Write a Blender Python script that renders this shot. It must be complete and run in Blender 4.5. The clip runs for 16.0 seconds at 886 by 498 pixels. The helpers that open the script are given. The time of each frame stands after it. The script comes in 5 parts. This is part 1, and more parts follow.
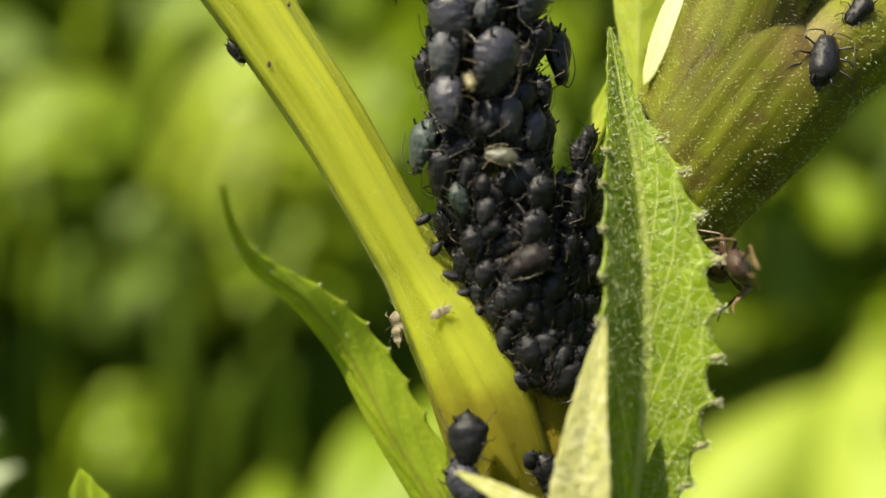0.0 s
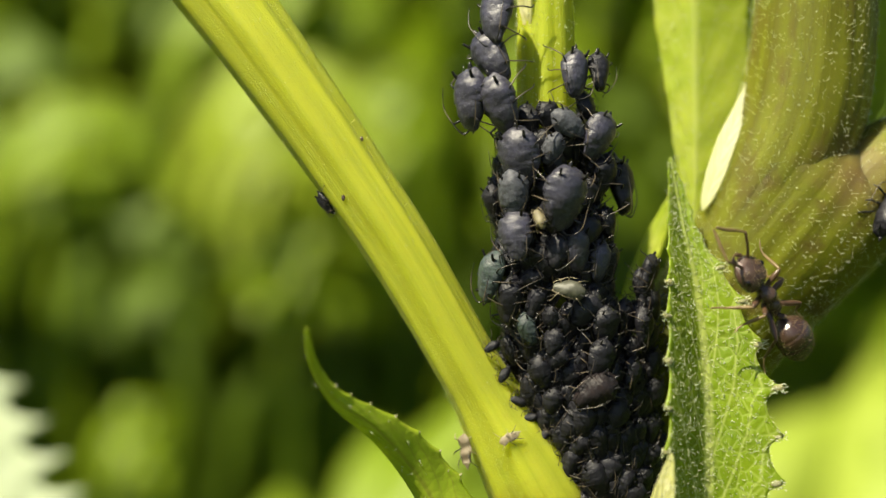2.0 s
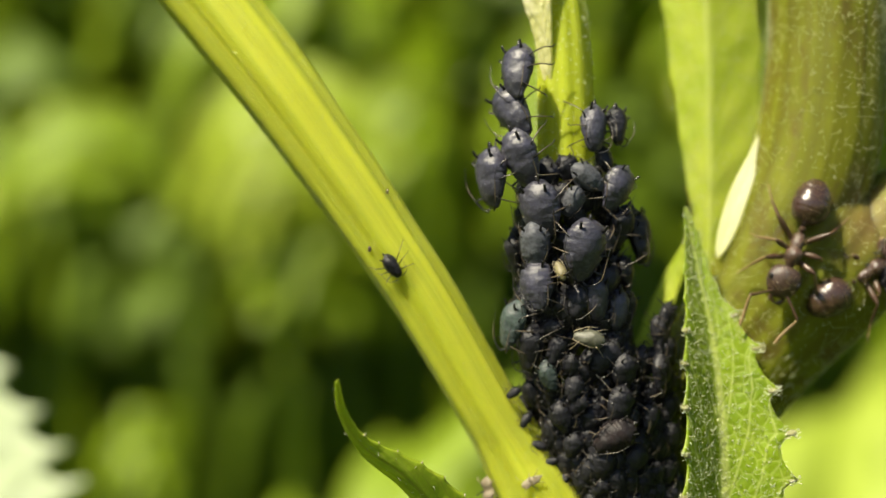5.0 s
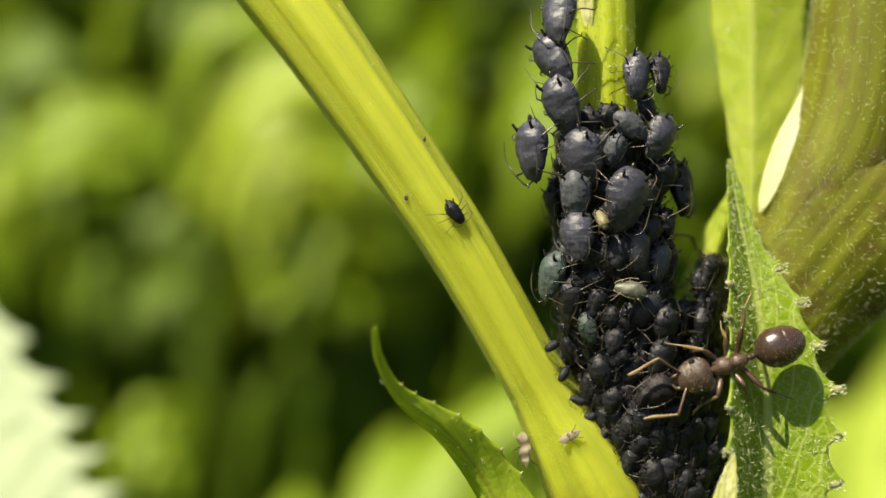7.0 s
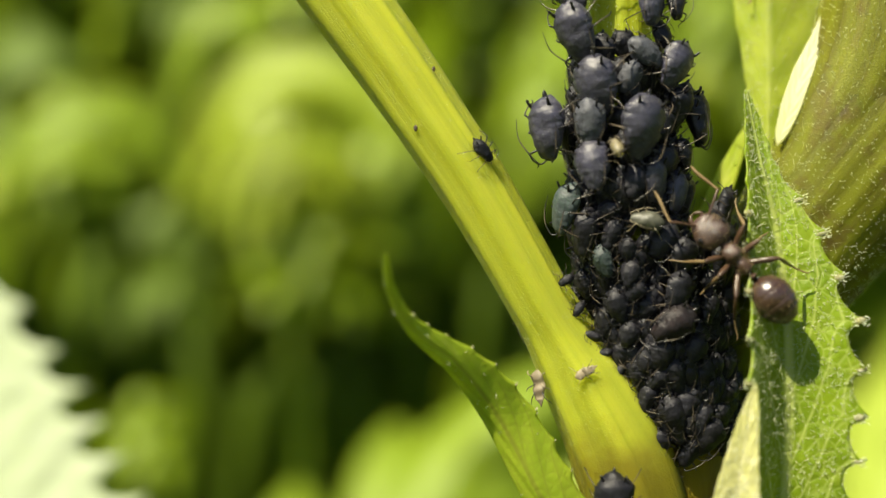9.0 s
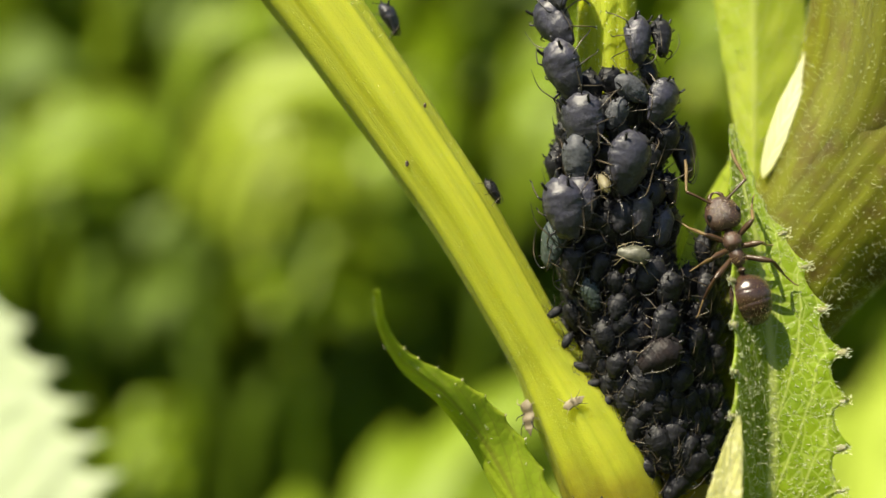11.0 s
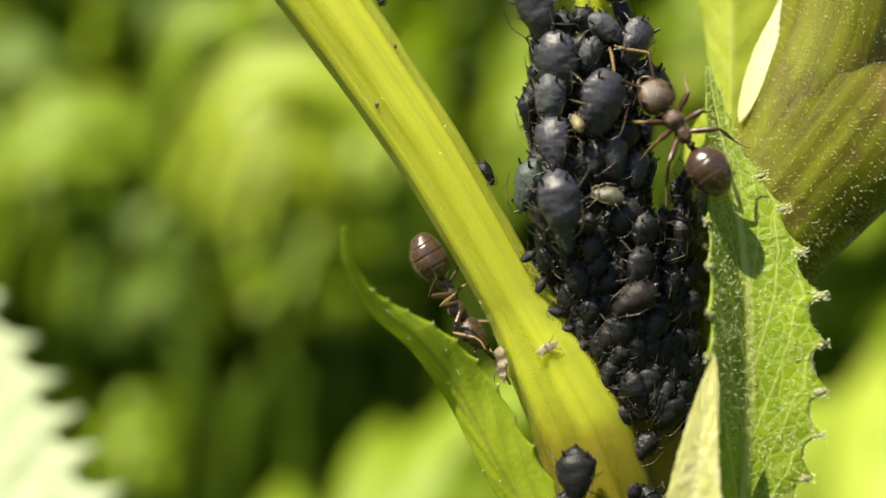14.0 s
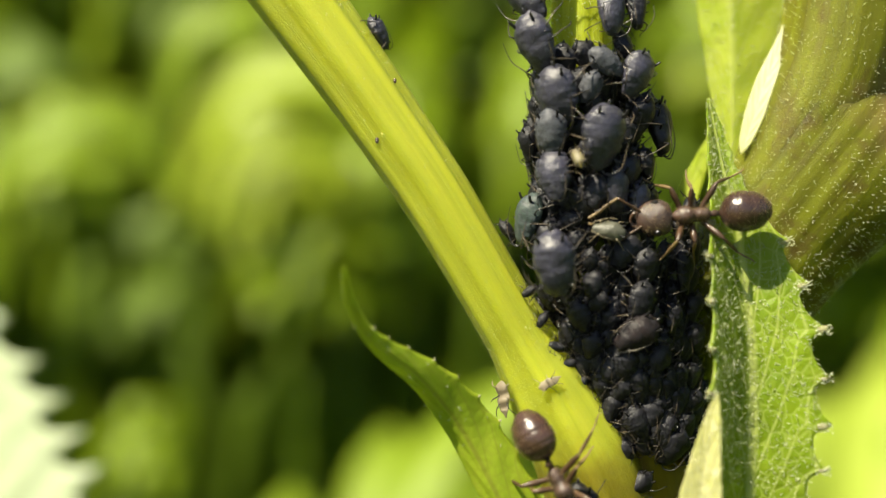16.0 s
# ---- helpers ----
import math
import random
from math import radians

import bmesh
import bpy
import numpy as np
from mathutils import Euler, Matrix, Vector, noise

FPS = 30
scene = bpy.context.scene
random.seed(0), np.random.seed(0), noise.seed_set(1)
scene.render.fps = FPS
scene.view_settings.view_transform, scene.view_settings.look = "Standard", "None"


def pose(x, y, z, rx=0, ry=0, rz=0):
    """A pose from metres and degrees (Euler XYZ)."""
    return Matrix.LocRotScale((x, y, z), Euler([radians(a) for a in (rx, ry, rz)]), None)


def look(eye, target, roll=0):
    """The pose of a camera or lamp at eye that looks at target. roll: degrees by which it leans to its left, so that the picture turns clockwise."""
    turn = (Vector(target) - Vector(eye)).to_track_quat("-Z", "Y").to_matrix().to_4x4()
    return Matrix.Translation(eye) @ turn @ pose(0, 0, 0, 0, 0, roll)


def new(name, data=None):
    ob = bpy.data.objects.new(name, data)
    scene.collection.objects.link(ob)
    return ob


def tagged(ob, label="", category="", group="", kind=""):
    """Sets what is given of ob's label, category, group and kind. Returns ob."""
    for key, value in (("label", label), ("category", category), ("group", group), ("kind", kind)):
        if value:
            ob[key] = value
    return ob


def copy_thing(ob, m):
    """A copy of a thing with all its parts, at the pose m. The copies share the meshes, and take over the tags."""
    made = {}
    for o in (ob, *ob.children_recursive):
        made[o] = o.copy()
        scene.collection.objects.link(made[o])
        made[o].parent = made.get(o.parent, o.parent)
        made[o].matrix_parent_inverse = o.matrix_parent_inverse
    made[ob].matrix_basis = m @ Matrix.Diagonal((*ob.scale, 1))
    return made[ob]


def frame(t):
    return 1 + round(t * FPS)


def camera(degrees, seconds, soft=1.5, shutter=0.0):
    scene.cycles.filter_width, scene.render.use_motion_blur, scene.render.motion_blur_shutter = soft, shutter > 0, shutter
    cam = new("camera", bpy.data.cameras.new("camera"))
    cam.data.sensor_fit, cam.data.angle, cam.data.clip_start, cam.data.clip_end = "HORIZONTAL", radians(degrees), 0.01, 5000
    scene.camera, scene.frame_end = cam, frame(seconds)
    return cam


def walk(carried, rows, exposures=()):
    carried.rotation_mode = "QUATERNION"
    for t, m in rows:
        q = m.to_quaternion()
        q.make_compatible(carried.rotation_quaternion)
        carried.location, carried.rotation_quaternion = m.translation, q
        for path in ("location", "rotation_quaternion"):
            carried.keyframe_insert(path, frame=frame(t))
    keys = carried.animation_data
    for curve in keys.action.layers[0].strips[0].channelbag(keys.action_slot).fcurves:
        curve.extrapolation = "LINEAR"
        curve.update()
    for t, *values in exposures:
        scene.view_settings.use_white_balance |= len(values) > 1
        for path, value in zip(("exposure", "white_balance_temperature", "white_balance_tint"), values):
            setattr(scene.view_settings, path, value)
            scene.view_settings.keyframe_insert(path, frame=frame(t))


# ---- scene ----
U = 0.001  # all plans below are in millimetres


def eye(x, y, z, yaw, pitch, roll):
    a, p = radians(yaw), radians(pitch)
    e = Vector((x, y, z)) * U
    return look(e, e + Vector((-math.sin(a) * math.cos(p), math.cos(a) * math.cos(p), math.sin(p))), roll)


cam = camera(40, 16.0, soft=1.45)
PATH = [
    (0.0, eye(5.33, -45.23, -2.31, -0.16, -0.01, -0.00)),
    (0.5, eye(5.12, -45.20, -1.74, -0.08, -0.04, -0.07)),
    (1.0, eye(4.29, -45.20, -0.76, -0.09, 0.01, 0.18)),
    (1.5, eye(3.54, -47.00, 2.71, -0.16, -0.13, 0.30)),
    (2.0, eye(2.72, -46.85, 2.77, -0.10, -0.18, 0.01)),
    (2.5, eye(2.76, -48.80, 5.75, 0.07, 0.03, 0.13)),
    (3.0, eye(2.70, -48.47, 4.21, -0.07, 0.04, -0.19)),
    (3.5, eye(2.20, -48.20, 4.03, -0.03, -0.07, 0.01)),
    (4.0, eye(2.85, -48.61, 4.60, 0.06, -0.07, 0.03)),
    (4.2, eye(2.54, -48.46, 5.04, -0.06, -0.19, -0.13)),
    (6.3, eye(1.10, -48.20, 4.09, 0.15, -0.06, 0.28)),
    (6.5, eye(0.70, -48.03, 4.36, 0.25, -0.08, 0.43)),
    (7.0, eye(0.64, -47.28, 2.75, 0.30, -0.18, 0.38)),
    (7.5, eye(0.85, -46.65, 1.05, 0.16, -0.20, 0.53)),
    (8.0, eye(1.32, -46.49, 0.48, 0.03, -0.15, 0.12)),
    (8.5, eye(0.64, -46.32, 0.11, 0.17, -0.03, -0.05)),
    (9.0, eye(0.00, -46.00, 0.00, 0.03, 0.00, 0.00)),
    (9.2, eye(-0.01, -46.18, 0.22, 0.10, 0.03, 0.04)),
    (11.3, eye(0.79, -46.99, 1.22, 0.20, 0.08, -0.04)),
    (11.5, eye(0.96, -46.69, 0.88, 0.05, 0.06, -0.04)),
    (12.0, eye(0.92, -46.33, -0.20, -0.06, 0.06, 0.13)),
    (12.5, eye(1.00, -46.13, -1.04, -0.01, 0.15, -0.15)),
    (13.0, eye(1.49, -46.37, -1.17, -0.17, 0.14, -0.12)),
    (13.5, eye(1.44, -46.21, -0.49, -0.23, 0.16, -0.08)),
    (14.0, eye(1.24, -46.07, -0.95, -0.24, 0.07, -0.22)),
    (14.5, eye(0.76, -45.76, -2.45, -0.04, 0.20, -0.16)),
    (15.0, eye(1.29, -45.81, -0.35, -0.05, 0.22, -0.08)),
    (15.5, eye(1.96, -46.22, 0.68, -0.14, 0.11, -0.35)),
    (16.0, eye(1.36, -45.93, 0.39, -0.06, 0.07, -0.53)),
]
walk(cam, PATH, exposures=[(0, 1.12), (4, 1.16), (8, 1.17), (13.5, 1.2), (14.5, 1.33), (16, 1.29)])
cam.data.dof.use_dof = True
cam.data.dof.focus_distance = 0.0470
cam.data.dof.aperture_fstop = 22.0

# ---- light ----
SUN = Vector((-0.42, -0.40, 0.81)).normalized()  # towards the sun
world = bpy.data.worlds.new("sky")
scene.world = world
world.use_nodes = True
sky = world.node_tree.nodes.new("ShaderNodeTexSky")
sky.sky_type, sky.sun_disc = "NISHITA", False
sky.sun_elevation = math.asin(SUN.z)
sky.sun_rotation = math.atan2(SUN.x, SUN.y)
background = world.node_tree.nodes["Background"]
background.inputs["Strength"].default_value = 0.05
world.node_tree.links.new(sky.outputs[0], background.inputs["Color"])
sun = new("sun", bpy.data.lights.new("sun", "SUN"))
sun.data.energy, sun.data.angle, sun.data.color = 5.0, radians(0.5), (1.0, 0.915, 0.68)
sun.matrix_world = look(SUN * 2, (0, 0, 0))


# ---- materials ----
class Graph:
    def __init__(self, name):
        self.mat = bpy.data.materials.new(name)
        self.mat.use_nodes = True
        self.nodes, self.links = self.mat.node_tree.nodes, self.mat.node_tree.links
        self.bsdf = self.nodes["Principled BSDF"]
        self.out = self.nodes["Material Output"]

    def node(self, kind, **given):
        n = self.nodes.new(kind)
        for key, value in given.items():
            sock = n.inputs[key.replace("_", " ")]
            if isinstance(value, bpy.types.NodeSocket):
                self.links.new(value, sock)
            else:
                sock.default_value = value
        return n

    def mm(self):
        t = self.nodes.new("ShaderNodeTexCoord")
        v = self.nodes.new("ShaderNodeVectorMath")
        v.operation = "SCALE"
        self.links.new(t.outputs["Object"], v.inputs[0])
        v.inputs["Scale"].default_value = 1000.0
        return v.outputs[0]

    def uv(self, sx, sy):
        t = self.nodes.new("ShaderNodeTexCoord")
        m = self.nodes.new("ShaderNodeMapping")
        self.links.new(t.outputs["UV"], m.inputs["Vector"])
        m.inputs["Scale"].default_value = (sx, sy, 1)
        return m.outputs[0]

    def noise(self, vec, scale, detail=3.0, rough=0.55):
        n = self.node("ShaderNodeTexNoise", Scale=scale, Detail=detail, Roughness=rough)
        self.links.new(vec, n.inputs["Vector"])
        return n.outputs["Fac"]

    def ramp(self, fac, *stops):
        r = self.nodes.new("ShaderNodeValToRGB")
        els = r.color_ramp.elements
        while len(els) < len(stops):
            els.new(0.5)
        for el, (p, c) in zip(els, stops):
            el.position, el.color = p, (*c, 1) if isinstance(c, tuple) else (c, c, c, 1)
        self.links.new(fac, r.inputs[0])
        return r.outputs[0]

    def mix(self, fac, a, b, mode="MIX"):
        m = self.nodes.new("ShaderNodeMix")
        m.data_type, m.blend_type = "RGBA", mode
        for i, val in ((0, fac), (6, a), (7, b)):
            if isinstance(val, bpy.types.NodeSocket):
                self.links.new(val, m.inputs[i])
            elif i == 0:
                m.inputs[0].default_value = val
            else:
                m.inputs[i].default_value = (*val, 1)
        return m.outputs[2]

    def math(self, op, a, b=0.0):
        m = self.nodes.new("ShaderNodeMath")
        m.operation = op
        for i, val in ((0, a), (1, b)):
            if isinstance(val, bpy.types.NodeSocket):
                self.links.new(val, m.inputs[i])
            else:
                m.inputs[i].default_value = val
        return m.outputs[0]

    def random(self):
        return self.nodes.new("ShaderNodeObjectInfo").outputs["Random"]

    def finish(self, color, rough=0.5, bump=None, height=0.00005, spec=0.5, sss=0.0, glow=0.0, sheen=0.0, coat=0.0):
        b = self.bsdf.inputs
        if isinstance(color, bpy.types.NodeSocket):
            self.links.new(color, b["Base Color"])
        else:
            b["Base Color"].default_value = (*color, 1)
        if isinstance(rough, bpy.types.NodeSocket):
            self.links.new(rough, b["Roughness"])
        else:
            b["Roughness"].default_value = rough
        b["Specular IOR Level"].default_value = spec
        b["Sheen Weight"].default_value = sheen
        b["Coat Weight"].default_value = coat
        if sss:
            b["Subsurface Weight"].default_value = sss
            b["Subsurface Radius"].default_value = (1.0, 0.9, 0.25)
            b["Subsurface Scale"].default_value = 0.0026
        if bump is not None:
            n = self.node("ShaderNodeBump", Strength=1.0, Distance=height)
            self.links.new(bump, n.inputs["Height"])
            self.links.new(n.outputs[0], b["Normal"])
        if glow:  # share of the light that a thin blade lets through
            t = self.nodes.new("ShaderNodeBsdfTranslucent")
            if isinstance(color, bpy.types.NodeSocket):
                through_skin = self.node("ShaderNodeGamma", Gamma=0.55)
                self.links.new(self.mix(0.6, color, (0.9, 1.0, 0.10), "MULTIPLY"), through_skin.inputs["Color"])
                self.links.new(through_skin.outputs[0], t.inputs["Color"])
            else:
                t.inputs["Color"].default_value = (*color, 1)
            m = self.nodes.new("ShaderNodeMixShader")
            m.inputs[0].default_value = glow
            self.links.new(self.bsdf.outputs[0], m.inputs[1])
            self.links.new(t.outputs[0], m.inputs[2])
            self.links.new(m.outputs[0], self.out.inputs["Surface"])
        return self.mat


def stem_material(name, light, dark, stain, stain_at, sss=0.85, low=None, node=None, second=None):
    """Ribbed plant skin: fine streaks along the stem, uneven stains, a brown foot below the height low that also paints
    in shade, a brown knot at node.
    """
    g = Graph(name)
    mm = g.mm()
    streak = g.noise(g.uv(26, 1.4), 1.0, 4)
    spots = g.noise(g.uv(9, 7), 1.0, 5, 0.65)
    fine = g.noise(mm, 14.0, 3)
    shade = g.ramp(streak, (0.36, 0.0), (0.66, 1.0))
    c = g.mix(shade, light, dark)
    if second:  # fork tissue is lighter, with light through its underside painted in
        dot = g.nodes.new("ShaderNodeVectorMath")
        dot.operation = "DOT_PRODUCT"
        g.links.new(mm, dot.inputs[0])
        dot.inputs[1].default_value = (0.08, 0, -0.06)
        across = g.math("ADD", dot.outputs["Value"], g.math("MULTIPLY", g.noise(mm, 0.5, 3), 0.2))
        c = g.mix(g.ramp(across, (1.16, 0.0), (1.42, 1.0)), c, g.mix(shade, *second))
    c = g.mix(g.ramp(spots, (stain_at, 0.0), (stain_at + 0.16, 0.8)), c, stain)
    rough = g.noise(mm, 0.9, 4)
    # the foot's browning also darkens the base in place of shade
    if low is not None:
        sep = g.nodes.new("ShaderNodeSeparateXYZ")
        g.links.new(mm, sep.inputs[0])
        foot = g.math("ADD", g.math("MULTIPLY", g.math("SUBTRACT", low, sep.outputs[2]), 0.35), g.math("MULTIPLY", rough, 0.9))
        c = g.mix(g.ramp(foot, (0.35, 0.0), (1.0, 0.9)), c, stain)
    if node is not None:
        d = g.nodes.new("ShaderNodeVectorMath")
        d.operation = "DISTANCE"
        g.links.new(mm, d.inputs[0])
        d.inputs[1].default_value = node
        knot = g.math("ADD", g.math("MULTIPLY", d.outputs["Value"], 0.28), g.math("SUBTRACT", rough, 0.5))
        c = g.mix(g.ramp(knot, (0.25, 0.5), (0.70, 0.0)), c, (0.17, 0.11, 0.045))
    h = g.math("ADD", g.math("MULTIPLY", streak, 1.2), g.math("MULTIPLY", fine, 0.35))
    return g.finish(c, 0.48, h, 0.00008, 0.22, sss)


def leaf_material(name, light, dark, vein, glow=0.35, net=2.6, rough=0.45, vein_share=0.75, pale=None, relief=0.000008):
    g = Graph(name)
    mm = g.mm()
    t = g.nodes.new("ShaderNodeTexCoord")
    sep = g.nodes.new("ShaderNodeSeparateXYZ")
    g.links.new(t.outputs["UV"], sep.inputs[0])
    across = g.math("ABSOLUTE", g.math("SUBTRACT", sep.outputs[0], 0.5))
    rib = g.ramp(across, (0.0, 1.0), (0.03, 0.8), (0.06, 0.0))
    side = g.math("FRACT", g.math("ADD", g.math("MULTIPLY", sep.outputs[1], 11.0), g.math("MULTIPLY", across, -5.0)))
    side = g.ramp(g.math("ABSOLUTE", g.math("SUBTRACT", side, 0.5)), (0.0, 0.75), (0.09, 0.0))
    vor = g.node("ShaderNodeTexVoronoi", Scale=net)
    vor.feature = "DISTANCE_TO_EDGE"
    wob = g.mix(0.12, mm, g.node("ShaderNodeTexNoise", Scale=1.2).outputs["Color"], "ADD")
    g.links.new(wob, vor.inputs["Vector"])
    cells = g.ramp(vor.outputs["Distance"], (0.0, 0.38), (0.09, 0.0))
    veins = g.math("MAXIMUM", g.math("MAXIMUM", rib, side), cells)
    big = g.noise(mm, 0.5, 4)
    fine = g.noise(mm, 9.0, 4)
    c = g.mix(g.ramp(big, (0.35, 0.0), (0.65, 1.0)), light, dark)
    c = g.mix(g.math("MULTIPLY", fine, 0.3), c, dark)
    if pale:
        c = g.mix(g.ramp(g.noise(mm, 1.1, 5, 0.7), (0.5, 0.0), (0.68, 0.8)), c, pale)
    c = g.mix(g.math("MULTIPLY", veins, vein_share), c, vein)
    h = g.math("ADD", g.math("MULTIPLY", g.ramp(vor.outputs["Distance"], (0.0, 0.0), (0.3, 1.0)), 1.0), g.math("MULTIPLY", fine, 0.5))
    return g.finish(c, rough, h, relief, 0.4, 0.0, glow)


STEM = stem_material("branch_skin", (0.41, 0.435, 0.034), (0.315, 0.355, 0.024), (0.20, 0.17, 0.014), 0.74, low=-6.7)
STALK = stem_material("stalk_skin", (0.37, 0.42, 0.020), (0.29, 0.34, 0.016), (0.14, 0.12, 0.014), 0.66, 0.6)
# Brownish base skin; shade under the colony is put into its colour too.
SHADED_BASE = stem_material("shaded_base_skin", (0.23, 0.18, 0.014), (0.16, 0.11, 0.012), (0.14, 0.075, 0.012), 0.56, 0.6)
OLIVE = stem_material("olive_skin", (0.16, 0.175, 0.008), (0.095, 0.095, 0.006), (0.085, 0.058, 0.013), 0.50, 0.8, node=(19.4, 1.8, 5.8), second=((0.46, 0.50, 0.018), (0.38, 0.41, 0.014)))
BLADE = leaf_material("leaf_blade", (0.31, 0.43, 0.017), (0.19, 0.29, 0.010), (0.82, 0.86, 0.30), 0.55, 1.9, 0.40, 0.6, (0.34, 0.43, 0.04), 0.000028)
FOLD = leaf_material("folded_leaf", (0.46, 0.56, 0.042), (0.34, 0.46, 0.026), (0.22, 0.17, 0.045), 0.55, 2.6, 0.45, 0.5)
UPRIGHT = leaf_material("upright_leaf", (0.58, 0.64, 0.09), (0.44, 0.54, 0.045), (0.70, 0.73, 0.28), 0.6, 0.8, 0.45, 0.4)
BRACT = leaf_material("bract_blade", (0.70, 0.67, 0.32), (0.56, 0.56, 0.20), (0.76, 0.73, 0.45), 0.45, 2.0, 0.5, 0.6, (0.84, 0.80, 0.60), 0.00002)
SUNLIT_STRIP = leaf_material("sunlit_strip_skin", (0.80, 0.78, 0.55), (0.74, 0.74, 0.45), (0.8, 0.8, 0.6), 0.5, 2.0, 0.4, 0.3)
PALE = leaf_material("pale_leaf", (0.48, 0.54, 0.37), (0.42, 0.49, 0.30), (0.55, 0.64, 0.33), 0.3, 0.3, 0.5, 0.5)


def plain(name, a, b, scale, rough, bump=0.00001, spec=0.5, sss=0.0, sheen=0.0, coat=0.0, glow=0.0):
    g = Graph(name)
    mm = g.mm()
    coarse, fine = g.noise(mm, scale, 4), g.noise(mm, scale * 7, 3)
    c = g.mix(g.ramp(coarse, (0.33, 0.0), (0.68, 1.0)), a, b)
    c = g.mix(g.math("MULTIPLY", g.random(), 0.5), c, tuple(0.5 * v for v in b))
    return g.finish(c, g.ramp(coarse, (0.3, rough * 0.85), (0.7, min(1.0, rough * 1.2))), fine, bump, spec, sss, glow, sheen, coat)


def aphid_skin(name, a, b, rough, wax=1.0, spec=0.4):
    g = Graph(name)
    mm = g.mm()
    coarse, fine = g.noise(mm, 2.2, 5, 0.6), g.noise(mm, 16.0, 4)
    c = g.mix(g.ramp(coarse, (0.35, 0.0), (0.65, 1.0)), a, b)
    c = g.mix(g.math("MULTIPLY", g.random(), 0.45), c, tuple(0.45 * v for v in a))
    lines = g.noise(mm, 6.5, 5, 0.7)
    c = g.mix(g.ramp(lines, (0.40, 0.55), (0.52, 0.0)), c, (0.012, 0.011, 0.014))
    dust = g.ramp(g.noise(mm, 4.0, 6, 0.75), (0.52, 0.0), (0.70, 0.5 * wax))
    c = g.mix(dust, c, (0.15, 0.155, 0.18))
    speck = g.ramp(g.noise(mm, 22.0, 2, 0.5), (0.66, 0.0), (0.72, 0.6 * wax))
    c = g.mix(speck, c, (0.22, 0.22, 0.24))
    h = g.math("ADD", g.math("MULTIPLY", fine, 0.5), g.math("ADD", g.math("MULTIPLY", coarse, 1.2), g.math("MULTIPLY", lines, 0.9)))
    return g.finish(c, g.ramp(coarse, (0.3, rough - 0.1), (0.7, rough + 0.12)), h, 0.000028, spec)


APHID = aphid_skin("black_aphid_skin", (0.048, 0.046, 0.072), (0.022, 0.021, 0.034), 0.37, 0.9, 0.6)
# Black nymph skin, darkened further for the shade low in the colony.
DARK = aphid_skin("shade_dark_aphid_skin", (0.013, 0.0125, 0.017), (0.006, 0.006, 0.008), 0.38, 0.35, 0.33)
GREY = aphid_skin("grey_aphid_skin", (0.085, 0.09, 0.105), (0.05, 0.053, 0.065), 0.5)
GREEN = aphid_skin("green_grey_aphid_skin", (0.06, 0.085, 0.075), (0.035, 0.05, 0.05), 0.45)
BROWN = aphid_skin("brown_aphid_skin", (0.020, 0.014, 0.014), (0.009, 0.008, 0.009), 0.42, 0.12, 0.2)
CORNICLE = plain("black_horn", (0.008, 0.007, 0.008), (0.014, 0.013, 0.013), 5.0, 0.3)


def leg_material():
    """Black thigh, horn-coloured shin, black foot."""
    g = Graph("aphid_leg")
    sep = g.nodes.new("ShaderNodeSeparateXYZ")
    g.links.new(g.uv(1, 1), sep.inputs[0])
    c = g.ramp(sep.outputs[1], (0.0, (0.05, 0.04, 0.03)), (0.16, (0.012, 0.011, 0.011)), (0.45, (0.012, 0.011, 0.011)), (0.54, (0.11, 0.085, 0.055)), (0.72, (0.085, 0.065, 0.045)), (0.84, (0.012, 0.011, 0.011)))
    c = g.mix(g.math("MULTIPLY", g.random(), 0.7), c, (0.012, 0.012, 0.013))
    return g.finish(c, 0.32, g.noise(g.mm(), 20.0, 2), 0.00001, 0.5)


APHID_LEG = leg_material()
HUSK = plain("pale_husk", (0.46, 0.39, 0.28), (0.28, 0.22, 0.14), 4.0, 0.5, glow=0.3)
OCHRE = plain("ochre_nymph", (0.25, 0.22, 0.12), (0.17, 0.14, 0.07), 4.0, 0.45, sss=0.3)
OLIVE_NYMPH = plain("olive_nymph", (0.10, 0.10, 0.07), (0.06, 0.06, 0.045), 4.0, 0.4)
ANT = plain("ant_shell", (0.085, 0.044, 0.026), (0.044, 0.024, 0.016), 2.5, 0.24, 0.00004, 0.8, sheen=0.03)
GASTER = plain("ant_gaster", (0.072, 0.037, 0.023), (0.042, 0.023, 0.016), 2.0, 0.20, 0.000015, 0.8, sheen=0.03)
ANT_LEG = plain("ant_leg", (0.11, 0.062, 0.034), (0.055, 0.030, 0.018), 2.5, 0.3, glow=0.15)
ANT_FOOT = plain("ant_foot", (0.34, 0.24, 0.12), (0.20, 0.13, 0.06), 2.5, 0.4, glow=0.3)
EYE = plain("ant_eye", (0.006, 0.005, 0.005), (0.012, 0.01, 0.01), 6.0, 0.15)
HAIR = plain("plant_hair", (0.92, 0.93, 0.78), (0.85, 0.88, 0.6), 2.0, 0.25, spec=0.8, glow=0.4)
TOOTH = plain("tooth_tip", (0.52, 0.47, 0.28), (0.33, 0.33, 0.11), 6.0, 0.45, 0.00006, sss=0.3)


